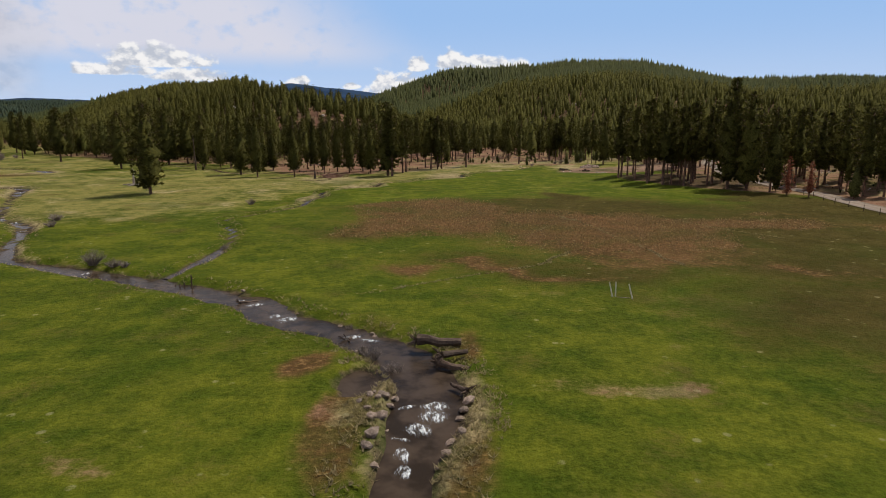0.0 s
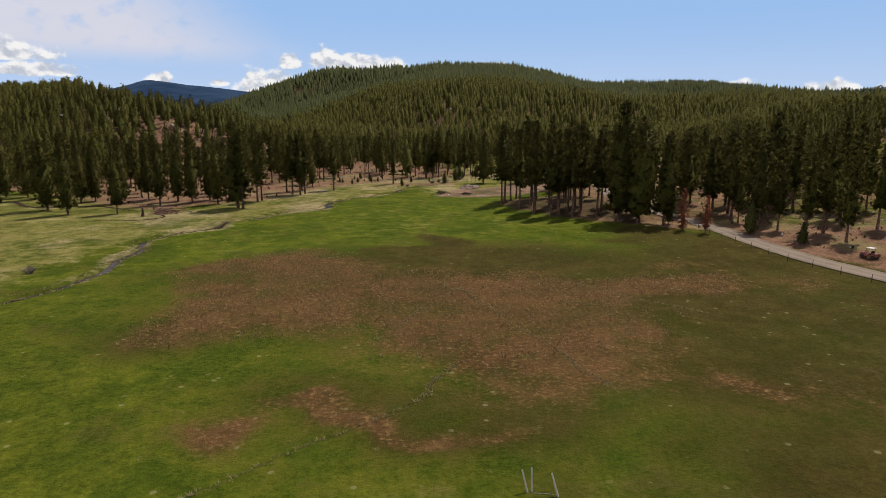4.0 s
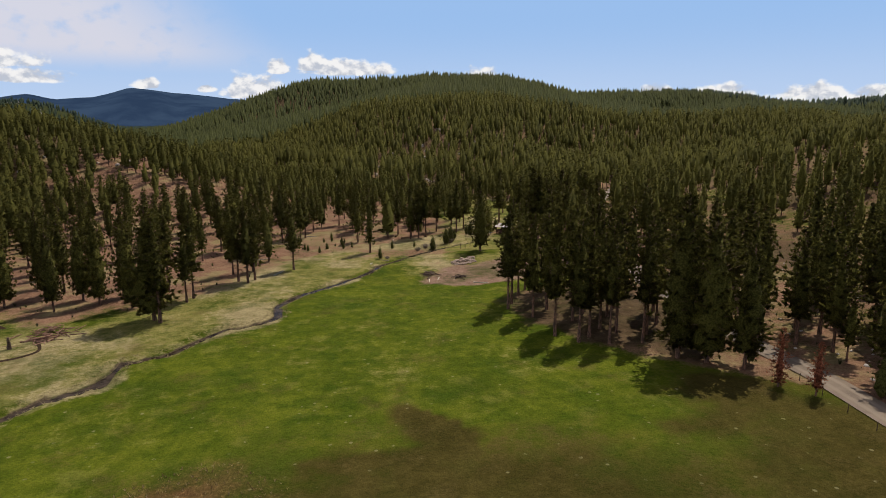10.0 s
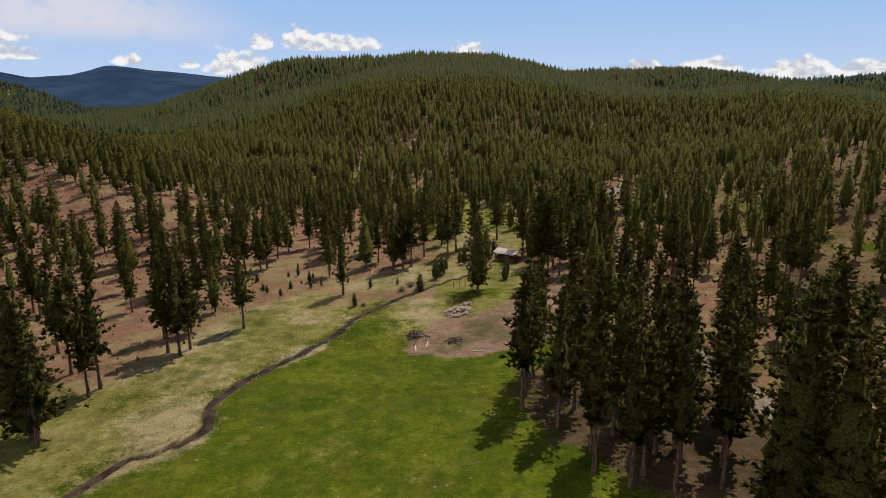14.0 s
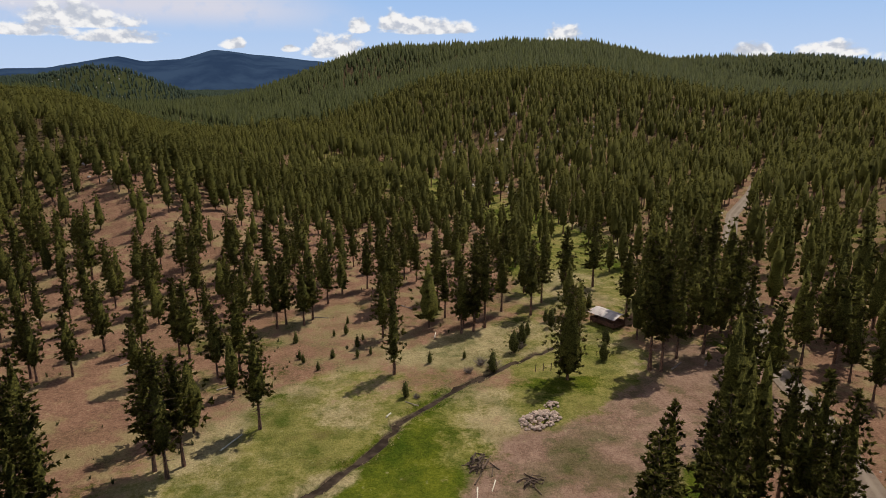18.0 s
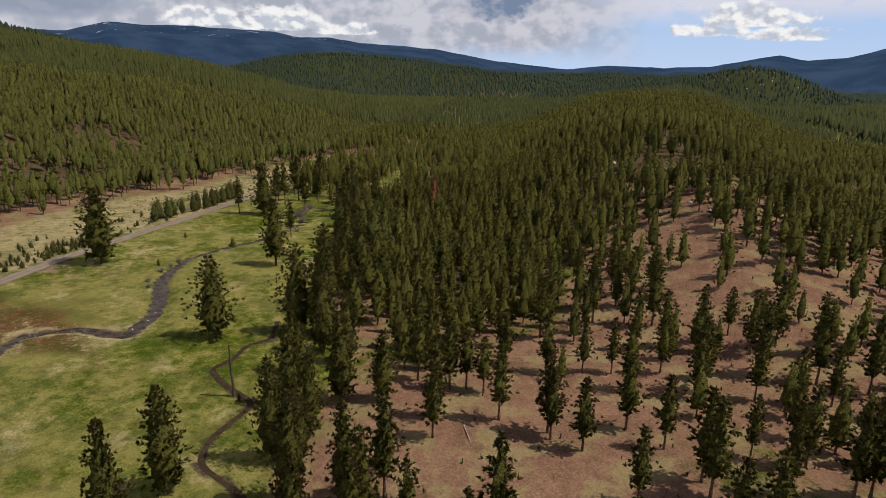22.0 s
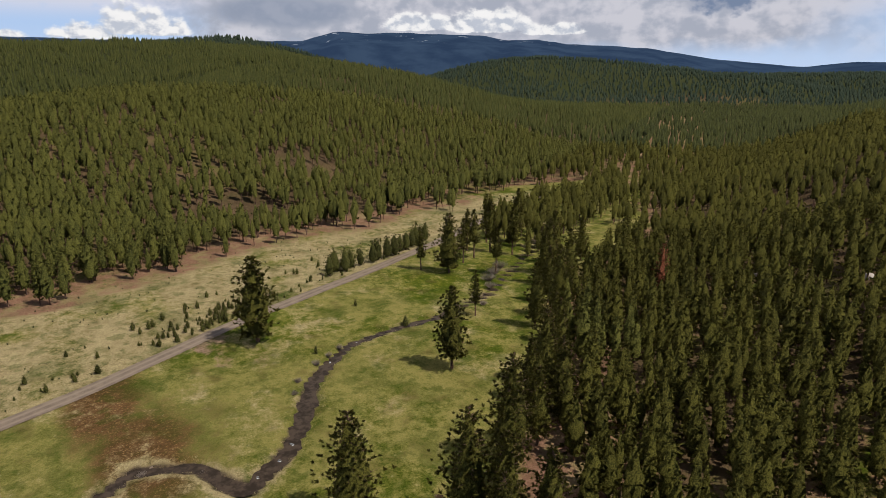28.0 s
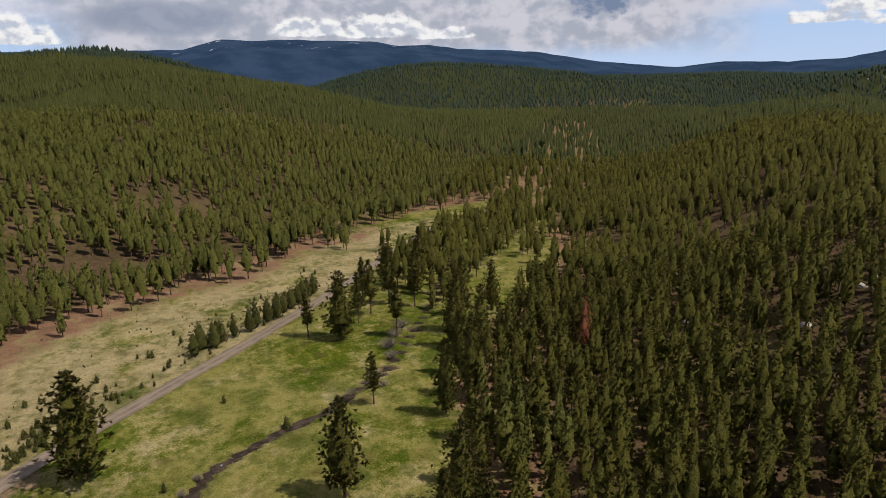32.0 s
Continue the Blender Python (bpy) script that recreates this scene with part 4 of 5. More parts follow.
tree("big", -208, 235, 27, "very broad ponderosa pine beside the gravel road", wide=1.25)
tree("big", -122.5, 240, 22, L_FULL)
tree("big", -170, 281, 24, L_FULL)
tree("big", -73, 156, 23, L_FULL)
tree("big", -67.5, 210, 19, L_FULL)
tree("big", -248, 315, 25, L_FULL)
for x, y, h in [(-256, 306, 18), (-264, 334, 22), (-270, 345, 24), (-262, 352, 22), (-275, 336, 20), (-285, 351, 24), (-202, 304, 16), (-258, 326, 20), (-280, 364, 22), (-292, 372, 24), (-240, 332, 20)]:
    tree("pine", x, y, h, L_TALL, group="pines across the west valley")
for x, y, h in [(-112, 258, 24), (-106, 262, 22), (-98, 257, 21), (-93, 246, 15), (-86, 244, 15), (-80, 238, 18), (-75, 247, 20), (-120, 270, 22), (-127, 275, 24), (-135, 282, 22), (-142, 288, 25), (-150, 286, 20), (-158, 297, 24),
                (-165, 304, 22), (-176, 312, 20), (-185, 319, 24), (-196, 327, 25), (-207, 331, 22), (-215, 339, 24), (-226, 342, 20), (-232, 351, 25), (-243, 357, 24), (-250, 366, 22), (-68, 236, 17), (-62, 230, 15), (-102, 268, 20), (-90, 258, 18), (-70, 254, 16)]:
    if x < -130:
        x, y, h = x + rng.uniform(-2, 10), y + rng.uniform(-2, 10), h * rng.uniform(.75, 1.05)
    tree("big", x, y, h, L_EDGE, group="pines along the west meadow", wide=rng.uniform(.78, 1.0))
for x, y in [(-263, 270), (-266, 277), (-269, 280), (-273, 291), (-276, 294), (-280, 303), (-284, 307), (-290, 315), (-296, 321), (-299, 325), (-271, 285), (-287, 311), (-293, 318), (-278, 299), (-267, 273)]:
    tree("young", x, y, rng.uniform(8, 11), "bushy young pine on the road verge", group="young pines by the road", wide=1.0)
tree("young", 93.5, 142, 8, "rounded bushy pine beside the gravel road", wide=.85)
tree("young", 96, 130, 5.5, "rounded bushy pine beside the gravel road", wide=.85)
tree("young", -206, 133, 10, "bushy pine on the dry slope")
tree("rust", 82, 149, 9.5, "dead young pine with rust-red needles", group="red pines")
tree("rust", 85, 145, 8.5, "dead young pine with rust-red needles", group="red pines")
tree("rust", -189, 370, 20, "dead rust-red pine among green ones")
tree("young", 84, 158, 9, "thin young pine beside the gravel road", wide=.6)
for x, y, h in [(52, 266, 5.5), (58, 274, 6), (39.5, 270.5, 3), (34, 256, 4), (19, 275, 2.2), (21, 288, 3), (13, 273, 2.5), (16.5, 269, 2.2), (24.2, 274.6, 2.6), (18.8, 274.7, 2.2), (12, 275, 2.4), (18.3, 287, 2), (21, 294.5, 2.2), (40, 299.6, 2), (44, 303.5, 2.2), (25, 284, 2), (79.5, 276.5, 4.5), (69.5, 291.6, 4), (60.5, 277.5, 6.5), (41, 297, 2.5), (24, 280, 3.4), (27, 276, 2.2), (76, 268, 5), (63, 283, 4), (70, 288, 6), (47, 272, 2), (83, 300, 5), (-193, 249, 3), (-204, 280, 4.5), (-88, 231, 2.2), (-226, 270, 3), (10, 284, 3), (30, 290, 2.4)]:
    tree("young", x, y, h, "small young pine growing in grass", group="young pines by the brook", wide=.9)
# seedlings on the dry strip between the west road and the forest
for k in range(230):
    s = rng.random()
    y = 110 + 230 * s ** .8 if k < 140 else rng.gauss(226, 13)
    x = -float(np.interp(y, [p[1] for p in ROAD_WEST], [-p[0] for p in ROAD_WEST])) - 5 - rng.random() ** 1.3 * (30 if k < 140 else 14)
    tree("young", x, y, rng.uniform(1.2, 3.2), "bushy pine seedling in dry grass", "pine_seedling", "seedling", "seedlings by the road", wide=1.15)
# the open stand on the spur
for x, y in [(-6.8, 245), (-3, 267), (-32.5, 271), (-38.6, 269.5), (-40.5, 271), (-49.5, 267), (-65, 268), (-63, 271), (-11, 276), (-14, 279), (4.3, 293), (6, 296), (10.4, 295), (15, 309), (-53, 253), (-45, 236), (-26, 242), (-58, 258)]:
    tree("stand", x, y, rng.uniform(15, 19), "slim ponderosa pine on the red-earth slope", group="open pine stand on the spur")
tries = 0
while tries < 1500:
    tries += 1
    x, y = rng.uniform(-135, 80), rng.uniform(264, 440)
    if inside(np.array([x]), np.array([y]), SPUR)[0] and float(floor_distance(np.array([x]), np.array([y]))[0]) > 6 and min((x - a) ** 2 + (y - b) ** 2 for a, b in FEET + STAND) > (33 if rng.random() < .7 else 11) and len(STAND) < 110:
        if y < 345 and len(SINGLE) < 245:
            tree("stand", x, y, rng.uniform(13, 19), "slim ponderosa pine on the red-earth slope", group="open pine stand on the spur", wide=rng.uniform(.85, 1.1))
        else:
            STAND.append((x, y))


# the forests: joined trees, coarser with distance
def forest_shapes(kind, count, seed):
    r = random.Random(seed)
    if kind == "near":
        return [crown_shape(r, 42, 1, 5, .18 + r.uniform(-.08, .08), .205, .066, .044, .70, (7, 6, .66), .08)[:3] for _ in range(count)]
    if kind == "mid":
        return [crown_shape(r, 10, 1, 3, .26, .180, .085, .064, .58, (5, 3, .84), 0)[:3] for _ in range(count)]
    if kind == "far":
        return [lump_shape(r, 4, 2, .12, .150, .62) for _ in range(count)]
    return [lump_shape(r, 4, 2, .04, .165, .62) for _ in range(count)]


# a coarse chart of the hills, to leave out what stands behind them
CHART_X, CHART_Y = np.arange(-3200, 3201, 40.0), np.arange(-400, 3401, 40.0)
CHART = land(*np.meshgrid(CHART_X, CHART_Y), False)


def chart_height(x, y):
    i = np.clip(((x - CHART_X[0]) / 40).astype(int), 0, len(CHART_X) - 2)
    j = np.clip(((y - CHART_Y[0]) / 40).astype(int), 0, len(CHART_Y) - 2)
    f, g = np.clip((x - CHART_X[i]) / 40, 0, 1), np.clip((y - CHART_Y[j]) / 40, 0, 1)
    return (CHART[j, i] * (1 - f) + CHART[j, i + 1] * f) * (1 - g) + (CHART[j + 1, i] * (1 - f) + CHART[j + 1, i + 1] * f) * g


def behind_hills(x, y):
    """Where the hills hide a tree from all over the valley."""
    hidden = np.ones(len(x), bool)
    top = chart_height(x, y) + 26
    for px, py, pz in ((20, 140, 95), (30, 180, 115), (-60, 220, 140)):
        clear = np.ones(len(x), bool)
        for s in np.linspace(.08, .985, 44):
            clear &= pz + (top - pz) * s > chart_height(px + (x - px) * s, py + (y - py) * s) + 4
        hidden &= ~clear
    return hidden


def rest_of_forest():
    band = [("near", 0, 250, 5.6), ("mid", 250, 600, 5.2), ("far", 600, 1450, 7.6), ("dist", 1450, 2900, 14)]
    spine = [(0, 0), (30, 160), (-60, 240)]
    feet = np.array(FEET)
    picked = {}
    for b, (kind, d0, d1, cell) in enumerate(band):
        r = np.random.RandomState(50 + b)
        span = d1 + 60
        gx, gy = np.meshgrid(np.arange(-span - 60, span + 30, cell), np.arange(-span, span + 240, cell))
        x, y = gx.ravel() + r.uniform(-.48, .48, gx.size) * cell, gy.ravel() + r.uniform(-.48, .48, gx.size) * cell
        d = along(x, y, spine)[0]
        az = np.degrees(np.arctan2(-x, y - 60))
        seen = (az > -56) & (az < 122)
        keep = (d >= d0) & (d < d1) & (seen | ((d < 330) & (r.rand(len(x)) < .4)))
        if kind == "dist":
            keep &= (az > -52) & (az < 112)
        if kind != "near":
            keep[keep] = ~behind_hills(x[keep], y[keep])
        x, y, d = x[keep], y[keep], d[keep]
        fd = floor_distance(x, y)
        dens = np.full(len(x), 1.0)
        n1 = value_noise(x, y, 34, 61)
        east = (x > 90) & (y < 420) & (x < 330)
        dens[east] = np.where(y[east] > 250, .40, .30)
        dens[x < -150] = .96
        dens[(x > 95) & (x < 150) & (y > 140) & (y < 240)] = .36
        dens[(fd < 16) & (x < -150)] = .5
        dens[(fd < 16) & (x < -20) & (x > -132) & (y < 300)] = .18
        dens[(x > 50) & (x < 91) & (y > 148) & (y < 224)] = .06
        spur = inside(x, y, SPUR)
        dens[spur] = np.where(y[spur] > 288, .14, .04)
        hill = (x < 140) & (x > -160) & (y > 380) & (y < 640)
        dens[hill] = .62
        dens *= np.where(x < -200, step(.14, .34, value_noise(x, y, 26, 65)) * .8 + .2, step(.05, .24, n1) * .85 + .15)
        north = along(x, y, NORTH_VALLEY)[0]
        dens[(north < 26) & (y < 365)] *= .3
        dens[north < 12] *= .5
        valley = along(x, y, WEST_VALLEY)[0]
        dens[valley < 24] *= .45 + .5 * step(380, 700, y[valley < 24])
        meadow = np.where(inside(x, y, MEADOW), -1, along(x, y, MEADOW + MEADOW[:1])[0])
        dens[meadow + (value_noise(x, y, 17, 63) - .6) * 22 * (x < -60) < 4] = 0
        if kind == "mid":
            dens *= np.where(x < -150, .95, np.where(x > 90, .66, .74))
        dens[meadow < 2] = 0
        valley_floor = (meadow < 2) & (y > 356) & (x < -240)
        dens[valley_floor] = np.where(valley < 20, .75, .35 * step(.42, .62, value_noise(x, y, 26, 64)))[valley_floor]
        keep = r.rand(len(x)) < dens
        for line in (ROAD_EAST, ROAD_WEST):
            keep &= along(x, y, line)[0] > 5.0
        keep &= ~((along(x, y, ROAD_EAST)[0] < 13) & (x > 90) & (y < 200) & (r.rand(len(x)) < np.where(y > 150, .45, .8)))
        if kind == "near":
            for a, c in FEET + STAND:
                keep &= (x - a) ** 2 + (y - c) ** 2 > 16
        x, y, fd = x[keep], y[keep], fd[keep]
        if kind == "near":
            # the trees that the road passes stand as trees of their own
            taken = len(SINGLE)
            single = (x > 91) & (x < 152) & (y > 112) & (y < 300)
            for a, c in list(zip(x[single], y[single]))[:max(0, 296 - len(SINGLE))]:
                tree("stand", float(a), float(c), float(r.uniform(14, 22)), "slender ponderosa pine on the dry slope above the road", group="pines above the road", wide=float(r.uniform(.85, 1.1)))
            single[np.nonzero(single)[0][max(0, 296 - taken):]] = False
            x, y = np.r_[x[~single], [a for a, c in STAND]], np.r_[y[~single], [c for a, c in STAND]]
        picked[kind] = (x, y, r)
    return picked


def grow(name, label, kind, x, y, r):
    """One object for a stretch of forest: crowns, and trunks where they can be told."""
    shapes = forest_shapes(kind, 8, 90)
    z = land(x, y, False) - .15
    low, high = (10.5, 16.0) if "west" in label else (10.0, 16.0) if "spur" in label else (13.5, 20.5) if kind != "far" else (14, 23)
    h = r.uniform(low, high, len(x)) * (.85 + .3 * value_noise(x, y, 50, 62))
    h = h * np.where(floor_distance(x, y) < 22, 1.2 if "west" in label else 1.1, 1.0)
    fat = {"near": .92 if "east" in label else 1.15, "mid": .9 if "east" in label else 1.1, "far": 1.25, "dist": 1.9}[kind] * r.uniform(.8, 1.2, len(x))
    turn, tone, which = r.uniform(0, 6.283, len(x)), r.rand(len(x)), r.randint(0, 8, len(x))
    V, T, A, N, base = [], [], [], [], 0

    def lay(shape, pick, upright):
        v, t = shape[:2]
        c, s = np.cos(turn[pick])[:, None], np.sin(turn[pick])[:, None]
        w = (h * fat)[pick][:, None] if not upright else h[pick][:, None]
        px = x[pick][:, None] + w * (v[:, 0] * c - v[:, 1] * s)
        py = y[pick][:, None] + w * (v[:, 0] * s + v[:, 1] * c)
        pz = z[pick][:, None] + h[pick][:, None] * v[:, 2]
        verts = np.stack([px, py, pz], -1).reshape(-1, 3)
        tris = (t[None] + (np.arange(len(pick)) * len(v))[:, None, None]).reshape(-1, 3)
        return verts, tris, np.repeat(tone[pick], len(v))

    for k, shape in enumerate(shapes):
        pick = np.nonzero(which == k)[0]
        if len(pick):
            v, t, a = lay(shape, pick, False)
            c, s, m = np.cos(turn[pick])[:, None], np.sin(turn[pick])[:, None], shape[2]
            N.append(np.stack([m[:, 0] * c - m[:, 1] * s, m[:, 0] * s + m[:, 1] * c, np.broadcast_to(m[:, 2], (len(pick), len(m)))], -1).reshape(-1, 3))
            V.append(v), T.append(t + base), A.append(a)
            base += len(v)
    ob = new(name)
    tagged(ob, label, "forest", kind="stuff")
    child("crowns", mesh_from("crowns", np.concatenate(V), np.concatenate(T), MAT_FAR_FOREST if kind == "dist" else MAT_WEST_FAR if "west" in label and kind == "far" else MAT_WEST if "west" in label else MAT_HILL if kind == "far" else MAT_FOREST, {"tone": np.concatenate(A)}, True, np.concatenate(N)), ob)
    if kind in ("near", "mid"):
        rr = random.Random(5)
        shape = trunk_shape(rr, 4 if kind == "near" else 3, 2, .7, .0125, .006, 0)
        v, t, a = lay(shape, np.arange(len(x)), True)
        child("trunks", mesh_from("trunks", v, t, MAT_BARK), ob)


PICKED = rest_of_forest()
for kind, label in (("near", "ponderosa pine"), ("mid", "dense dark green pine"), ("far", "dense dark green pine"), ("dist", "far dark pine")):
    x, y, r = PICKED[kind]
    west = np.where(y > 330, x < -300 - (y - 330) * .9, x < -150)
    spur = ~west & (x < np.interp(y, [0, 285, 390, 600, 800, 1150, 2900], [-40, 78, 96, 10, -100, -300, -600]))
    for mask, side in ((west, "forest on the west slope"), (spur, "forest on the spur"), (~west & ~spur, "forest on the north and east hills")):
        if mask.sum() > 3:
            grow("pine_forest", label + " " + side, kind, x[mask], y[mask], r)


# ---- things on the ground ----
def rock_mesh(seed, mat):
    r = random.Random(seed)
    bm = bmesh.new()
    bmesh.ops.create_icosphere(bm, subdivisions=1, radius=.5)
    for v in bm.verts:
        v.co *= r.uniform(.72, 1.2)
        v.co.z *= .75
    me = bpy.data.meshes.new("rock")
    bm.to_mesh(me)
    bm.free()
    me.materials.append(mat)
    return me


ROCKS = [rock_mesh(k, MAT_ROCK) for k in range(5)]
WET_ROCKS = [rock_mesh(k + 9, MAT_WET_ROCK) for k in range(5)]


def set_part(ob, x, y, z, size, turn=(0, 0, 0)):
    ob.location, ob.rotation_euler, ob.scale = (x, y, z), turn, size
    return ob


def rock_pile(x, y, count, wide, deep, tall, label):
    """Stones heaped into a low mound, each a piece of its own."""
    r = random.Random(int(x * 7 + y))
    ob = thing("rock_pile", x, y, ground_at(x, y), .5)
    for k in range(count):
        a, q = r.uniform(0, math.tau), math.sqrt(r.random())
        s = r.uniform(.3, .95)
        set_part(child("rock", ROCKS[k % 5], ob), math.cos(a) * q * wide, math.sin(a) * q * deep, s * .2 + tall * max(0, 1 - q) * r.random(), (s * r.uniform(.8, 1.4), s, s * r.uniform(.7, 1)), (r.uniform(-.4, .4), r.uniform(-.4, .4), r.uniform(0, 6)))
    return tagged(ob, label, "rock pile")


rock_pile(57, 245.5, 210, 4.2, 2.6, 1.4, "heap of pale field stones on bare red earth")
rock_pile(60.5, 250.5, 26, 1.6, 1.2, .6, "small heap of grey stones under a pine")


def stick_pile(name, x, y, count, length, spread, tall, mat, label, category, lean=.35):
    r = random.Random(int(x * 3 + y * 5))
    ob = thing(name, x, y, ground_at(x, y))
    for k in range(count):
        a = r.uniform(0, math.pi)
        cx, cy = r.gauss(0, spread), r.gauss(0, spread)
        ln = length * r.uniform(.4, 1)
        z = .12 + tall * r.random() * max(.1, 1 - math.hypot(cx, cy) / (spread * 2.2))
        dz = r.uniform(-lean, lean) * z
        bm = bmesh.new()
        rad = r.uniform(.06, .16)
        log(bm, (cx - math.cos(a) * ln / 2, cy - math.sin(a) * ln / 2, max(rad * .6, z - dz)), (cx + math.cos(a) * ln / 2, cy + math.sin(a) * ln / 2, max(rad * .5, z + dz)), rad, rad * .6, 6, rng=r)
        part("log", bm, mat, ob)
    return tagged(ob, label, category)


stick_pile("brush_pile", 44.5, 234, 34, 3.6, 1.0, 1.1, MAT_CHAR, "pile of dark rotten logs and branches on bare ground", "log pile")
stick_pile("brush_pile", 52, 228.5, 24, 2.8, .9, .6, MAT_CHAR, "low heap of dark branches on bare ground", "branch pile")
stick_pile("brush_pile", -35.5, 201, 46, 4.2, 2.2, 1.3, MAT_REDWOOD, "tangled heap of broken reddish wood from a fallen tree", "fallen tree")
stick_pile("brush_pile", -36, 197.5, 26, 3.6, 1.2, 1.4, MAT_REDWOOD, "splintered reddish roots of a fallen tree", "fallen tree")
stick_pile("brush_pile", -86.5, 174.5, 16, 2.6, 1.1, .5, MAT_DEADWOOD, "grey broken limbs lying round a stump", "branches")


def bare_trunk(name, x, y, tall, rad, stubs, mat, label, category):
    """A dead standing trunk with a broken top and short stubs of limbs."""
    r = random.Random(int(x * 11 + y))
    ob = thing(name, x, y, ground_at(x, y) - .1)
    bm = bmesh.new()
    log(bm, (0, 0, 0), (r.uniform(-.2, .2), r.uniform(-.2, .2), tall), rad, rad * .45, 9, .1, r)
    part("trunk", bm, mat, ob)
    for k in range(stubs):
        a, z = r.uniform(0, math.tau), tall * r.uniform(.25, .95)
        ln = r.uniform(.25, .9)
        bm = bmesh.new()
        log(bm, (0, 0, z), (math.cos(a) * ln, math.sin(a) * ln, z + r.uniform(-.1, .3)), rad * .22, rad * .1, 5, .1, r)
        part("limb", bm, mat, ob)
    return tagged(ob, label, category)


bare_trunk("dead_tree", -90.6, 231, 11.7, .34, 14, MAT_CHAR, "dead bare tree trunk standing in the meadow", "dead tree")
bare_trunk("dead_tree", -87, 176.5, 4.6, .38, 7, MAT_DEADWOOD, "broken grey dead trunk with stubs of limbs", "dead tree")
bare_trunk("tree_stump", -39.4, 193, 2.4, .42, 3, MAT_CHAR, "tall dark broken stump beside fallen wood", "stump")
bare_trunk("tree_stump", 96.5, 264, .9, .3, 0, MAT_DEADWOOD, "cut grey stump on red earth", "stump")


def lying_log(x0, y0, x1, y1, rad, mat, label):
    x, y = (x0 + x1) / 2, (y0 + y1) / 2
    bm = bmesh.new()
    log(bm, (x0 - x, y0 - y, rad * .8), (x1 - x, y1 - y, rad * .8), rad, rad * .65, 8, .1, random.Random(int(x0 * 13)))
    me = bpy.data.meshes.new("fallen_log")
    bm.to_mesh(me)
    bm.free()
    me.materials.append(mat)
    ob = new("fallen_log", me)
    ob.location = (x, y, ground_at(x, y))
    return tagged(ob, label, "log", "logs on the ground")


for a, b, c, d, rad, mat in [(4.0, 240.6, 6.4, 245.2, .14, MAT_POLE), (30.4, 249.0, 31.2, 250.3, .16, MAT_POLE), (41.5, 283.5, 42, 287, .14, MAT_POLE), (43.6, 228, 43.2, 225.4, .12, MAT_POLE), (46.5, 229.5, 45.6, 227, .1, MAT_POLE), (54, 222.5, 57.5, 221.2, .13, MAT_POLE),
                             (88.5, 262.5, 92, 265.5, .2, MAT_DEADWOOD), (98, 138, 101, 141.5, .18, MAT_DEADWOOD), (-2, 262, 1.6, 264, .14, MAT_DEADWOOD), (12, 300, 16, 299, .15, MAT_DEADWOOD), (-25, 275, -22, 279, .15, MAT_DEADWOOD), (-52, 260, -47, 257, .16, MAT_DEADWOOD), (-60, 300, -55, 303, .15, MAT_DEADWOOD), (34, 306, 37, 303, .14, MAT_DEADWOOD), (36.2, 252.4, 33.8, 254.3, .1, MAT_DEADWOOD)]:
    lying_log(a, b, c, d, rad, mat, "peeled pale log lying on the grass" if mat is MAT_POLE else "weathered grey log lying on the ground")


def post(x, y, tall, rad, mat, label, lean=(0, 0), group="posts"):
    bm = bmesh.new()
    log(bm, (0, 0, -.1), (lean[0], lean[1], tall), rad, rad * .85, 7, .04, random.Random(int(x * 17)))
    me = bpy.data.meshes.new("post")
    bm.to_mesh(me)
    bm.free()
    me.materials.append(mat)
    ob = new("post", me)
    ob.location = (x, y, ground_at(x, y))
    return tagged(ob, label, "post", group)


for x, lean in ((60.6, .06), (62.2, -.04), (63.8, .03)):
    post(x, 264.2, 1.7, .09, MAT_CHAR, "dark wooden fence post in short grass", (lean, 0), "fence posts in the clearing")
for x, y, lean in ((17.2, 61.1, (-.28, .5)), (17.5, 61.2, (.12, .55)), (19.0, 60.3, (-.3, .6))):
    post(x, y, 1.4, .07, MAT_POLE, "pale leaning stake in the open meadow", lean, "stakes in the meadow")
lying_log(17.5, 61.0, 18.8, 60.6, .03, MAT_DEADWOOD, "thin grey rail lying between stakes")
for x, y, h in ((-27.5, 66.2, 1.9), (-29.0, 66.6, .8), (-28.6, 66.9, .7), (-29.6, 66.9, .6)):
    post(x, y, h, .08, MAT_CHAR, "dark old post standing in the creek", (.03, .05), "posts in the creek")
# fence line along the east road
for k in range(11):
    y = 98 + k * 5.2
    x = float(np.interp(y, [p[1] for p in ROAD_EAST], [p[0] for p in ROAD_EAST])) - 4.4
    post(x, y, 1.25, .06, MAT_CHAR, "weathered fence post at the meadow's edge", (0.02, 0), "fence posts by the road")


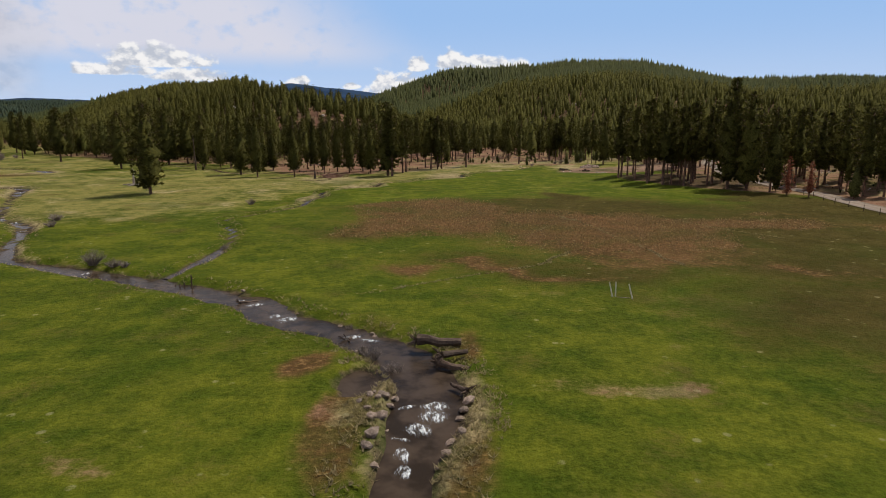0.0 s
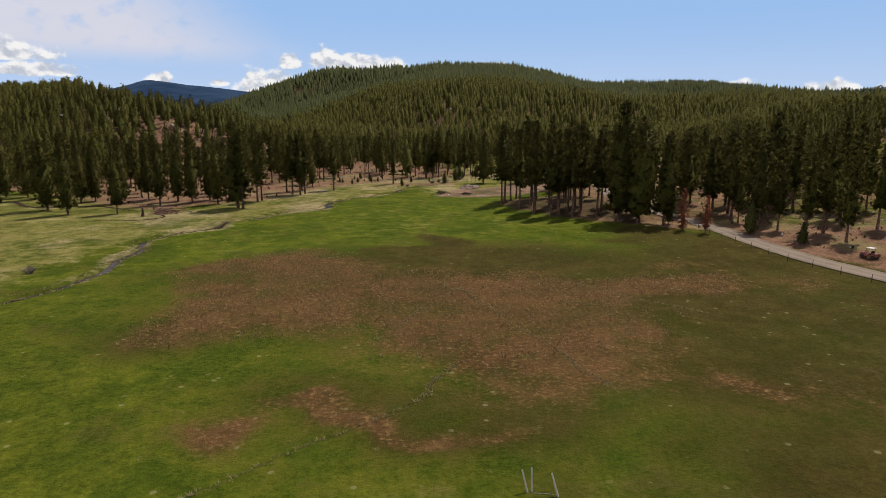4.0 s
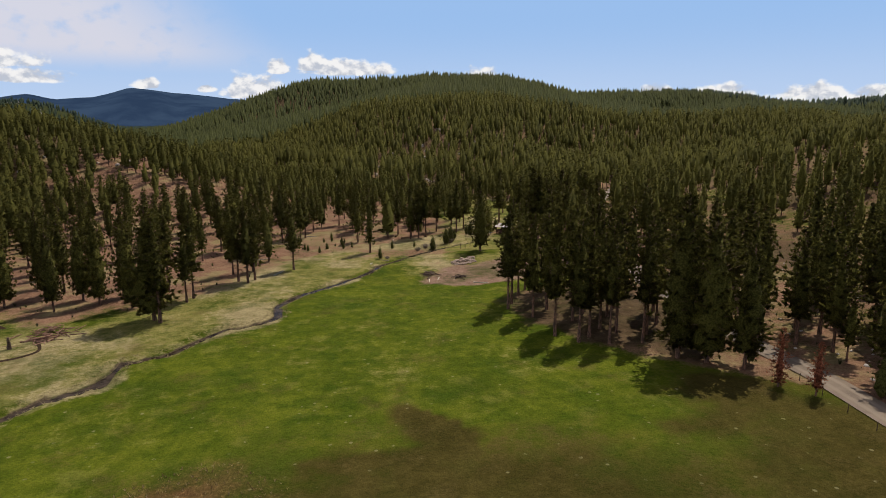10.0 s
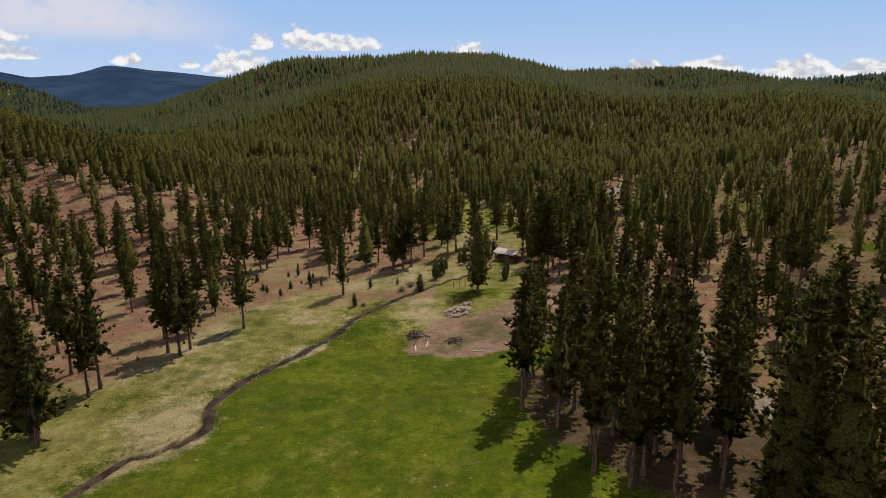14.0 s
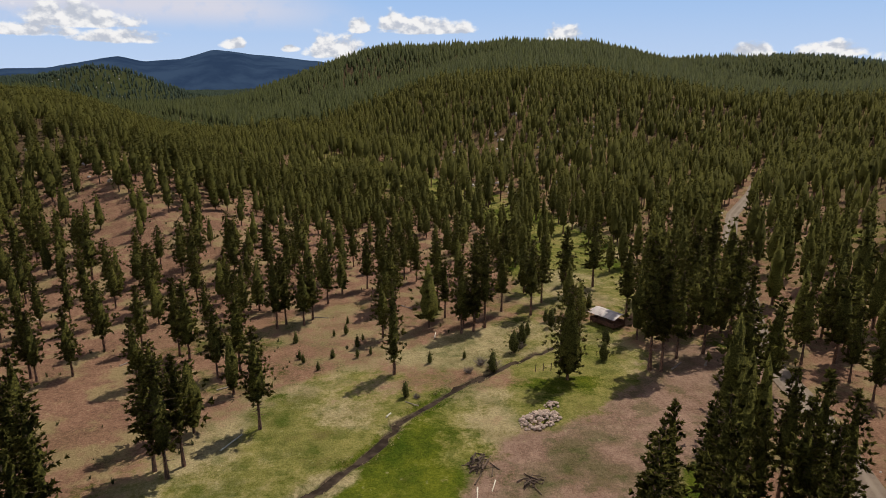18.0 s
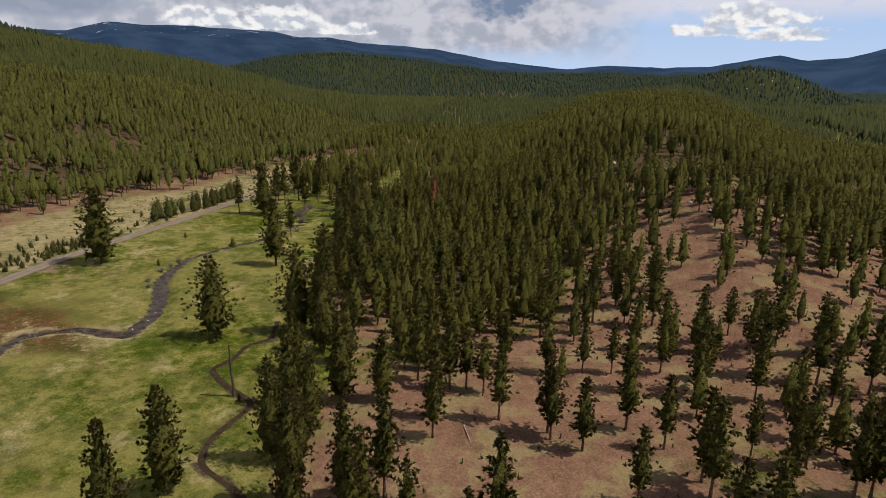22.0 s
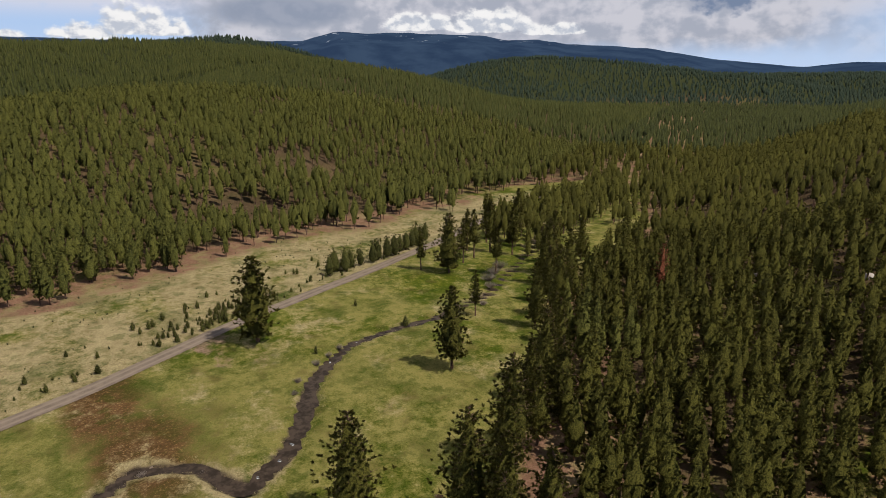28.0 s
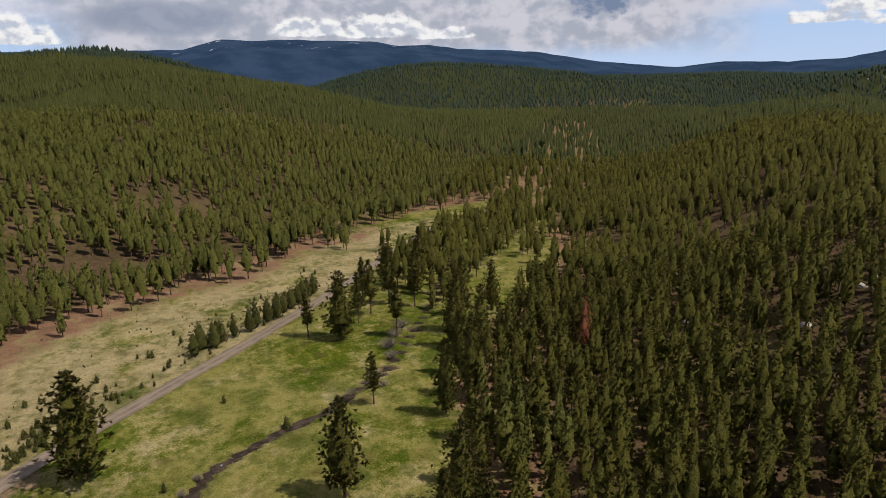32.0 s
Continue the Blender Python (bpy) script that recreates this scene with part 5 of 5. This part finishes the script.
def bush(x, y, wide, tall, twigs, label, mat=None):
    """Bare twigs fanning out from one foot."""
    r = random.Random(int(x * 19 + y * 3))
    V, T = [], []
    for k in range(twigs):
        a, lean = r.uniform(0, math.tau), r.random() ** .6
        p = np.array([math.cos(a) * wide * .25 * r.random(), math.sin(a) * wide * .25 * r.random(), 0])
        tip = np.array([math.cos(a) * wide * lean, math.sin(a) * wide * lean, tall * r.uniform(.55, 1) * (1.05 - .45 * lean)])
        s = np.cross(tip - p, [r.gauss(0, 1), r.gauss(0, 1), r.gauss(0, 1)])
        s *= .035 / (np.linalg.norm(s) + 1e-9)
        m = p + (tip - p) * .55 + np.array([r.gauss(0, .1), r.gauss(0, .1), .1]) * wide
        n = len(V)
        V += [p - s, p + s, m - s * .8, m + s * .8, tip]
        T += [(n, n + 1, n + 3), (n, n + 3, n + 2), (n + 2, n + 3, n + 4)]
        for _ in range(3):
            q = m + (tip - m) * r.random()
            e = q + np.array([r.gauss(0, .22), r.gauss(0, .22), r.uniform(.1, .4)]) * wide * .6
            n = len(V)
            V += [q - s * .6, q + s * .6, e]
            T += [(n, n + 1, n + 2)]
    ob = new("willow_bush", mesh_from("willow_bush", V, T, mat or MAT_WILLOW))
    ob.location = (x, y, ground_at(x, y) - .05)
    return tagged(ob, label, "bush", "bare willow bushes")


for x, y, w, h in [(-43, 74.8, 1.9, 2.3), (-40, 74, 1.2, 1.2), (-38.5, 73.6, .9, 1), (-41, 133, 1.3, 1.6), (-5.4, 44.5, 1.0, 1.5), (-3.6, 42.4, .9, 1.4), (-6.2, 45.6, .6, 1), (-186, 247.5, 1.6, 1.8), (-190, 252, 1.4, 1.6), (-194, 256, 1.4, 2), (-172, 239, 1.2, 1.4), (-178, 241, 1.5, 1.7),
                   (-233, 325, 4.5, 4), (-240, 331, 4, 3.6), (-246, 337, 4, 4), (-226, 322, 3, 3), (-218, 312, 2.6, 2.6), (-212, 302, 2.2, 2.4), (52.5, 267, 2.2, 2.6), (50, 268.5, 1.8, 2.2), (47, 265, 1.4, 1.6), (36, 255.5, 1.0, 1.1), (-70, 112, 1.6, 1.6), (-66, 104, 1.4, 1.4), (-150, 205, 1.1, 1.2), (-148, 216, 1, 1), (60, 276, 1.8, 2), (-31, 87, .8, .9), (-8, 52, .7, .9), (-210, 311, 2, 2.2)]:
    bush(x, y, w, h, int(40 + w * 40), "leafless grey-brown willow bush beside the water")


# the rapids of the creek
def rapids(x, y, wide, long, turn, parent):
    r = random.Random(int(x * 23 + y))
    n = 11
    V, T, E = [], [], []
    for i in range(n):
        for j in range(n):
            u, v = i / (n - 1) * 2 - 1, j / (n - 1) * 2 - 1
            edge = max(0, 1 - (u * u + v * v))
            E.append(min(1, edge * 1.3))
            V.append((u * wide + r.gauss(0, .06) * wide, v * long + r.gauss(0, .06) * long, -.07 + edge * .13 + r.random() * .10 * min(1, edge * 3)))
    T = [(i * n + j, (i + 1) * n + j, (i + 1) * n + j + 1, i * n + j + 1) for i in range(n - 1) for j in range(n - 1) if abs(i - 4.5) ** 2 + abs(j - 4.5) ** 2 < 26]
    ob = child("foam", mesh_from("foam", V, T, MAT_FOAM, {"edge": E}, True), parent, "white foam on the rapids")
    set_part(ob, x, y, float(floor_height(np.array([x]), np.array([y]))[0] + (value_noise(np.array([x]), np.array([y]), 38, 5)[0] - .5) * .7) - .545, (1, 1, 1), (0, 0, turn))


creek = [o for o in bpy.data.objects if o.name == "water"][0]
for x, y, w, l, a in [(-.5, 36.4, 1.3, .8, .2), (-.6, 35.0, 1.2, 1.3, .1), (-2.3, 36.2, .9, .25, .5), (-1.4, 33.4, 1.0, 1.2, .3), (-2.2, 30.6, .6, 1.1, .1), (-2.0, 28.9, .55, 1.0, 0), (-2.4, 32.2, .8, .16, -.2), (-7.6, 49.6, 1.2, .5, .5), (-6.0, 48.8, 1.2, .45, -.3), (-14.2, 54.8, 1.4, 1.0, .7), (-15.6, 55.8, .9, .7, .7), (-18.6, 59.6, 1.3, .5, .5),
                      (-20.4, 61.0, .6, .3, .5), (-42.5, 72.3, .9, .4, 1.2), (-83, 116, 1.4, .5, 1.2), (-78, 112.5, 1.2, .5, 1.2), (-70, 103, .8, .5, .5), (-109, 161, .8, .4, .5), (-115.5, 168.4, 1.2, .3, .2), (-112.5, 166.6, .8, .3, .9), (-128, 167, .7, .3, .5), (-146, 231, .8, .5, .6), (-151, 234.5, .9, .5, .6), (-142, 226, .8, .4, 0), (-187, 251.5, .7, .4, .4), (-197, 262, .5, .4, 0)]:
    rapids(x, y, w, l, a, creek)


def stones(name, spots, label, group):
    for k, (x, y, s) in enumerate(spots):
        ob = new("rock", WET_ROCKS[k % 5])
        ob.location, ob.scale, ob.rotation_euler = (x, y, ground_at(x, y) + s * .18), (s * 1.3, s, s * .8), (0, .2, k * 1.7)
        tagged(ob, label, "rock", group)


r = random.Random(3)
spots = [(-3.6, 36.9, .6), (-4.1, 36.6, .5), (-3.2, 37.2, .45), (-4.6, 36.9, .5), (-2.9, 36.7, .4), (-4.4, 37.3, .4), (-3.7, 34.6, .8), (-4.2, 34.0, .6), (-3.2, 33.4, .7), (-4.6, 35.1, .5), (-3.9, 31.9, .9), (-4.1, 30.6, .7), (-3.3, 36.2, .6), (-2.6, 36.6, .7), (-3.0, 37.4, .5), (1.1, 34.6, .6), (1.3, 35.6, .7), (1.6, 36.4, .8), (1.1, 32.5, .5), (.2, 30.4, .6), (-3.6, 29.3, .6), (-5.2, 36.0, .4), (-3.9, 37.1, .5)]
for k in range(60):
    i = r.randrange(3, 34)
    a, b = CREEK[i], CREEK[i + 1]
    s, side = r.random(), r.choice((-1, 1))
    ln = math.hypot(b[0] - a[0], b[1] - a[1])
    q = side * (a[2] + r.uniform(-.3, .8))
    spots.append((a[0] + (b[0] - a[0]) * s - (b[1] - a[1]) / ln * q, a[1] + (b[1] - a[1]) * s + (b[0] - a[0]) / ln * q, r.uniform(.25, .7)))
stones("rock", spots, "wet brown stone at the creek's edge", "stones along the creek")


# undercut roots and drift logs on the outer bank
def root_wad(x, y, turn, long, label):
    r = random.Random(int(x * 31 + y * 7))
    ob = thing("drift_log", x, y, ground_at(x, y) + .1, turn)
    bm = bmesh.new()
    log(bm, (-long / 2, 0, .4), (long / 2, .15, .35), .13 * long, .08 * long, 10, .14, r)
    part("trunk", bm, MAT_CHAR, ob)
    for k in range(14):
        a = r.uniform(0, math.tau)
        bm = bmesh.new()
        log(bm, (-long / 2, 0, .35), (-long / 2 - r.uniform(.2, .7), math.cos(a) * .8, .35 + math.sin(a) * .6), .1, .03, 5, .2, r)
        part("root", bm, MAT_CHAR, ob)
    return tagged(ob, label, "drift log", "drift logs in the creek")


root_wad(-.3, 45.9, -.15, 3.4, "dark root wad lodged against the undercut creek bank")
root_wad(.7, 42.1, -.5, 2.4, "grey drift log jutting from the creek bank")
root_wad(1.1, 38.6, 2.2, 1.5, "short drift log lodged on the creek bank")
root_wad(.9, 43.2, .3, 2.0, "dark root mass under the overhanging turf")
root_wad(-7.4, 49.8, .9, 1.5, "dark snag in the middle of the rapids")
root_wad(-19.5, 60.8, .4, 1.8, "dark snag across the rapids")
root_wad(-110.5, 164, .6, 2.6, "pale driftwood stranded at the creek bend")


# ---- shed by the clearing ----
def make_shed():
    shed = thing("shed", 84.2, 288.9, ground_at(84.2, 288.9), math.atan2(5.6, -3.7))
    L, W = 3.5, 2.2
    for sx in (-1, -.33, .33, 1):
        for sy in (-1, 1):
            bm = bmesh.new()
            box(bm, sx * L * .96 - .09, sx * L * .96 + .09, sy * W * .96 - .09, sy * W * .96 + .09, -.2, 2.55, bevel=.01)
            part("post", bm, MAT_WALL, shed)
    bm = bmesh.new()
    box(bm, -L, L, -W, W, .45, .65, bevel=.02)
    part("floor", bm, MAT_WALL, shed, "dark plank deck")
    for sy in (-1, 1):
        for k in range(5):
            bm = bmesh.new()
            box(bm, -L, L, sy * (W + .03) - .02, sy * (W + .03) + .02, .5 + k * .2, .68 + k * .2, bevel=.008)
            part("board", bm, MAT_WALL, shed)
        bm = bmesh.new()
        box(bm, -L - .2, L + .2, sy * W - .08, sy * W + .08, 2.5, 2.68, bevel=.01)
        part("beam", bm, MAT_WALL, shed)
    for k in range(5):
        bm = bmesh.new()
        box(bm, L + .02, L + .06, -W, W, .5 + k * .2, .68 + k * .2, bevel=.008)
        part("board", bm, MAT_WALL, shed)
    # low arched roof of ribbed sheets, one piece a sheet
    for k in range(8):
        x0 = -L - .4 + k * (2 * L + .8) / 8
        x1 = x0 + (2 * L + .8) / 8 + .02
        bm = bmesh.new()
        rows = []
        for i in range(9):
            a = (i / 8 - .5) * 2
            y, z = a * (W + .45), 3.45 - .85 * abs(a) ** 1.5
            rows.append([bm.verts.new((x, y, zz)) for zz in (z, z + .06) for x in (x0, x1)])
        for p, q in zip(rows, rows[1:]):
            bm.faces.new((p[0], p[1], q[1], q[0]))
            bm.faces.new((p[2], q[2], q[3], p[3]))
            bm.faces.new((p[0], q[0], q[2], p[2]))
            bm.faces.new((p[1], p[3], q[3], q[1]))
        bmesh.ops.recalc_face_normals(bm, faces=bm.faces)
        part("roof_sheet", bm, MAT_ROOF, shed, "pale weathered roofing sheet" if k == 0 else "")
    tagged(shed, "small open shed with pale arched roof and rusty board sides", "shed")


make_shed()


# ---- parked utility vehicle ----
def make_vehicle():
    car = thing("utility_vehicle", 97.6, 116.2, ground_at(97.6, 116.2) + .05, 1.9)
    bm = bmesh.new()
    box(bm, -1.3, 1.35, -.62, .62, .42, .78, bevel=.06)
    box(bm, .55, 1.3, -.58, .58, .76, 1.0, bevel=.08)
    box(bm, -1.35, -.5, -.62, .62, .76, 1.02, bevel=.04)
    part("body", bm, MAT_MACHINE, car)
    for sx in (-.85, .95):
        for sy in (-.68, .68):
            bm = bmesh.new()
            bmesh.ops.create_cone(bm, cap_ends=True, segments=18, radius1=.33, radius2=.33, depth=.26, matrix=pose(sx, sy, .33, 90))
            bmesh.ops.bevel(bm, geom=[e for e in bm.edges if e.calc_face_angle(0) > 1], offset=.05, segments=2, affect="EDGES")
            wheel = part("wheel", bm, MAT_DARK, car)
            bm = bmesh.new()
            bmesh.ops.create_cone(bm, cap_ends=True, segments=14, radius1=.17, radius2=.15, depth=.28, matrix=pose(sx, sy, .33, 90))
            part("rim", bm, MAT_STEEL, wheel)
    for sy in (-.56, .56):
        for a, b in (((.6, sy, 1.0), (.3, sy, 1.85)), ((-.5, sy, 1.0), (-.55, sy, 1.85)), ((.3, sy, 1.85), (-.55, sy, 1.85))):
            bm = bmesh.new()
            log(bm, a, b, .035, .035, 6, 0)
            part("roll_bar", bm, MAT_STEEL, car)
    bm = bmesh.new()
    box(bm, -.65, .42, -.62, .62, 1.86, 1.93, bevel=.03)
    part("roof", bm, MAT_PALE, car, "pale flat canopy")
    bm = bmesh.new()
    box(bm, -.45, .1, -.5, .5, .76, .92, bevel=.04)
    box(bm, -.5, -.36, -.5, .5, .9, 1.4, bevel=.04)
    part("seat", bm, MAT_DARK, car)
    tagged(car, "small dusty utility vehicle parked on the gravel verge", "vehicle")


make_vehicle()


# pale rocks showing between the trees on the north hill and the far knob
def outcrops(name, spots, low, high, label):
    r = np.random.RandomState(len(spots))
    bm = bmesh.new()
    bmesh.ops.create_icosphere(bm, subdivisions=1, radius=.5)
    bm.verts.ensure_lookup_table()
    shape, faces = np.array([v.co[:] for v in bm.verts]), np.array([[v.index for v in f.verts] for f in bm.faces])
    bm.free()
    n = len(spots)
    size = r.uniform(low, high, (n, 1, 1)) * r.uniform(.6, 1.4, (n, 1, 3)) * np.array([1, 1, .8])
    V = shape[None] * r.uniform(.75, 1.2, (n, len(shape), 1)) * size
    V[:, :, 0] += spots[:, :1]
    V[:, :, 1] += spots[:, 1:]
    V[:, :, 2] += land(spots[:, 0], spots[:, 1], False)[:, None]
    T = (faces[None] + (np.arange(n) * len(shape))[:, None, None]).reshape(-1, 3)
    tagged(new(name, mesh_from(name, V.reshape(-1, 3), T, MAT_OUTCROP)), label, "rocks", kind="stuff")


MAT_OUTCROP = plain("pale_outcrop", (.26, .22, .19), (.50, .45, .40), .3, own=False)
q = np.random.RandomState(41)
outcrops("rock_outcrops", np.concatenate([np.c_[q.normal(120, 45, 150), q.normal(560, 60, 150)], np.c_[q.normal(-660, 60, 70), q.normal(1760, 60, 70)], np.c_[q.normal(-120, 30, 24), q.normal(415, 14, 24)]]), 1.2, 4.5, "pale rocks scattered between pines on the hillside")
outcrops("slope_stones", np.c_[q.uniform(96, 150, 160), q.uniform(100, 230, 160)], .25, .8, "small pale stones on the dry roadside slope")


# ---- grass, shrubs and stubble that nobody could count ----
def tufts(name, spots, low, high, blades, spread, mat, label, category):
    r = np.random.RandomState(len(spots))
    x, y = spots[:, 0], spots[:, 1]
    z = land(x, y) - .04
    n = len(x)
    h = r.uniform(low, high, n)
    V, T = np.zeros((n, blades, 3, 3)), np.arange(n * blades * 3).reshape(-1, 3)
    a = r.uniform(0, 6.283, (n, blades))
    lean = r.uniform(.1, 1, (n, blades)) * spread
    w = h[:, None] * .32
    for k, (s, up) in enumerate(((-1, 0), (1, 0), (0, 1))):
        V[:, :, k, 0] = x[:, None] + np.cos(a + 1.57) * s * w * .5 + np.cos(a) * lean * h[:, None] * up
        V[:, :, k, 1] = y[:, None] + np.sin(a + 1.57) * s * w * .5 + np.sin(a) * lean * h[:, None] * up
        V[:, :, k, 2] = z[:, None] + up * h[:, None] * r.uniform(.7, 1.1, (n, blades))
    return tagged(new(name, mesh_from(name, V.reshape(-1, 3), T, mat, {"tone": np.repeat(r.rand(n), blades * 3)})), label, category, kind="stuff")


def blade_material(name, a, b):
    m, n, bsdf, out = material(name)
    n.link(n.mix(n.attr("tone"), a, b), bsdf.inputs["Base Color"])
    bsdf.inputs["Roughness"].default_value = .8
    bsdf.inputs["Specular IOR Level"].default_value = .2
    glow = n.add("ShaderNodeBsdfTranslucent")
    n.link(n.mix(n.attr("tone"), a, b), glow.inputs[0])
    both = n.add("ShaderNodeMixShader")
    both.inputs[0].default_value = .5
    n.link(bsdf.outputs[0], both.inputs[1])
    n.link(glow.outputs[0], both.inputs[2])
    n.link(both.outputs[0], out.inputs[0])
    return m


MAT_SEDGE = blade_material("dry_sedge", (.15, .12, .05), (.36, .29, .15))
MAT_GRASS = blade_material("green_grass_blades", (.050, .080, .010), (.13, .15, .03))
MAT_STUBBLE = blade_material("reddish_stubble", (.15, .095, .042), (.36, .26, .13))
MAT_SHRUB = blade_material("low_shrubs", (.035, .040, .014), (.10, .095, .035))

rs = np.random.RandomState(12)


def near_line(line, count, first, last, low, high):
    i = rs.randint(first, last, count)
    p = np.array(line)
    s = rs.rand(count)[:, None]
    q = p[i] + (p[i + 1] - p[i]) * s
    way = p[i + 1, :2] - p[i, :2]
    way /= np.linalg.norm(way, axis=1)[:, None]
    off = (q[:, 2] + rs.uniform(low, high, count)) * rs.choice([-1, 1], count)
    return np.c_[q[:, 0] - way[:, 1] * off, q[:, 1] + way[:, 0] * off]


bank = np.concatenate([near_line(CREEK, 2600, 2, len(CREEK) - 4, .5, 2.6), near_line(CREEK, 900, 2, 9, .5, 3.2), near_line(BROOK, 1800, 2, len(BROOK) - 1, .4, 1.6), near_line(DITCH, 260, 0, len(DITCH) - 1, .2, .9)])
tufts("bank_sedge", bank, .10, .30, 5, 1.9, MAT_SEDGE, "dry straw-coloured sedge along the creek banks", "sedge")
field = np.c_[rs.uniform(-22, 84, 9000), rs.uniform(84, 146, 9000)]
field = field[zones(field[:, 0], field[:, 1])["marsh"] > .34]
trails = []
for ax, ay, bx, by in ((24, 108, 28.5, 86), (21, 116, 24, 108), (28.5, 86, 30, 76), (10, 92, 24, 112), (-9, 62, 12, 76), (12, 76, 17, 84), (40, 112, 52, 94)):
    s = rs.rand(220)
    trails.append(np.c_[ax + (bx - ax) * s + rs.normal(0, .16, 220) + np.sin(s * 9) * .3, ay + (by - ay) * s + rs.normal(0, .16, 220)])
tufts("dry_trail_grass", np.concatenate(trails), .10, .26, 4, 1.8, MAT_SEDGE, "pale trampled grass along narrow trails", "trail")
tufts("marsh_stubble", field, .15, .42, 4, .9, MAT_STUBBLE, "reddish-brown dead marsh plants in the meadow", "stubble")
near = np.c_[rs.uniform(-40, 45, 16000), rs.uniform(18, 92, 16000)]
near = near[(along(near[:, 0], near[:, 1], CREEK)[0] > 2.6) & (value_noise(near[:, 0], near[:, 1], 5, 44) > .42)]
tufts("meadow_grass", near, .05, .13, 4, 1.6, MAT_GRASS, "short green meadow grass in uneven tufts", "grass")
dry = np.concatenate([np.c_[rs.uniform(-130, 80, 900), rs.uniform(206, 430, 900)], np.c_[rs.uniform(95, 180, 420), rs.uniform(90, 300, 420)], np.c_[rs.uniform(-330, -170, 500), rs.uniform(110, 340, 500)]])
fdist = floor_distance(dry[:, 0], dry[:, 1])
side = -dry[:, 0] - np.interp(dry[:, 1], [p[1] for p in ROAD_WEST], [-p[0] for p in ROAD_WEST])
dry = dry[((fdist > 3) | (side > 5)) & (along(dry[:, 0], dry[:, 1], ROAD_EAST)[0] > 4)]
tufts("low_shrubs", dry, .35, 1.0, 9, .8, MAT_SHRUB, "small dark shrubs scattered over dry slopes", "shrubs")
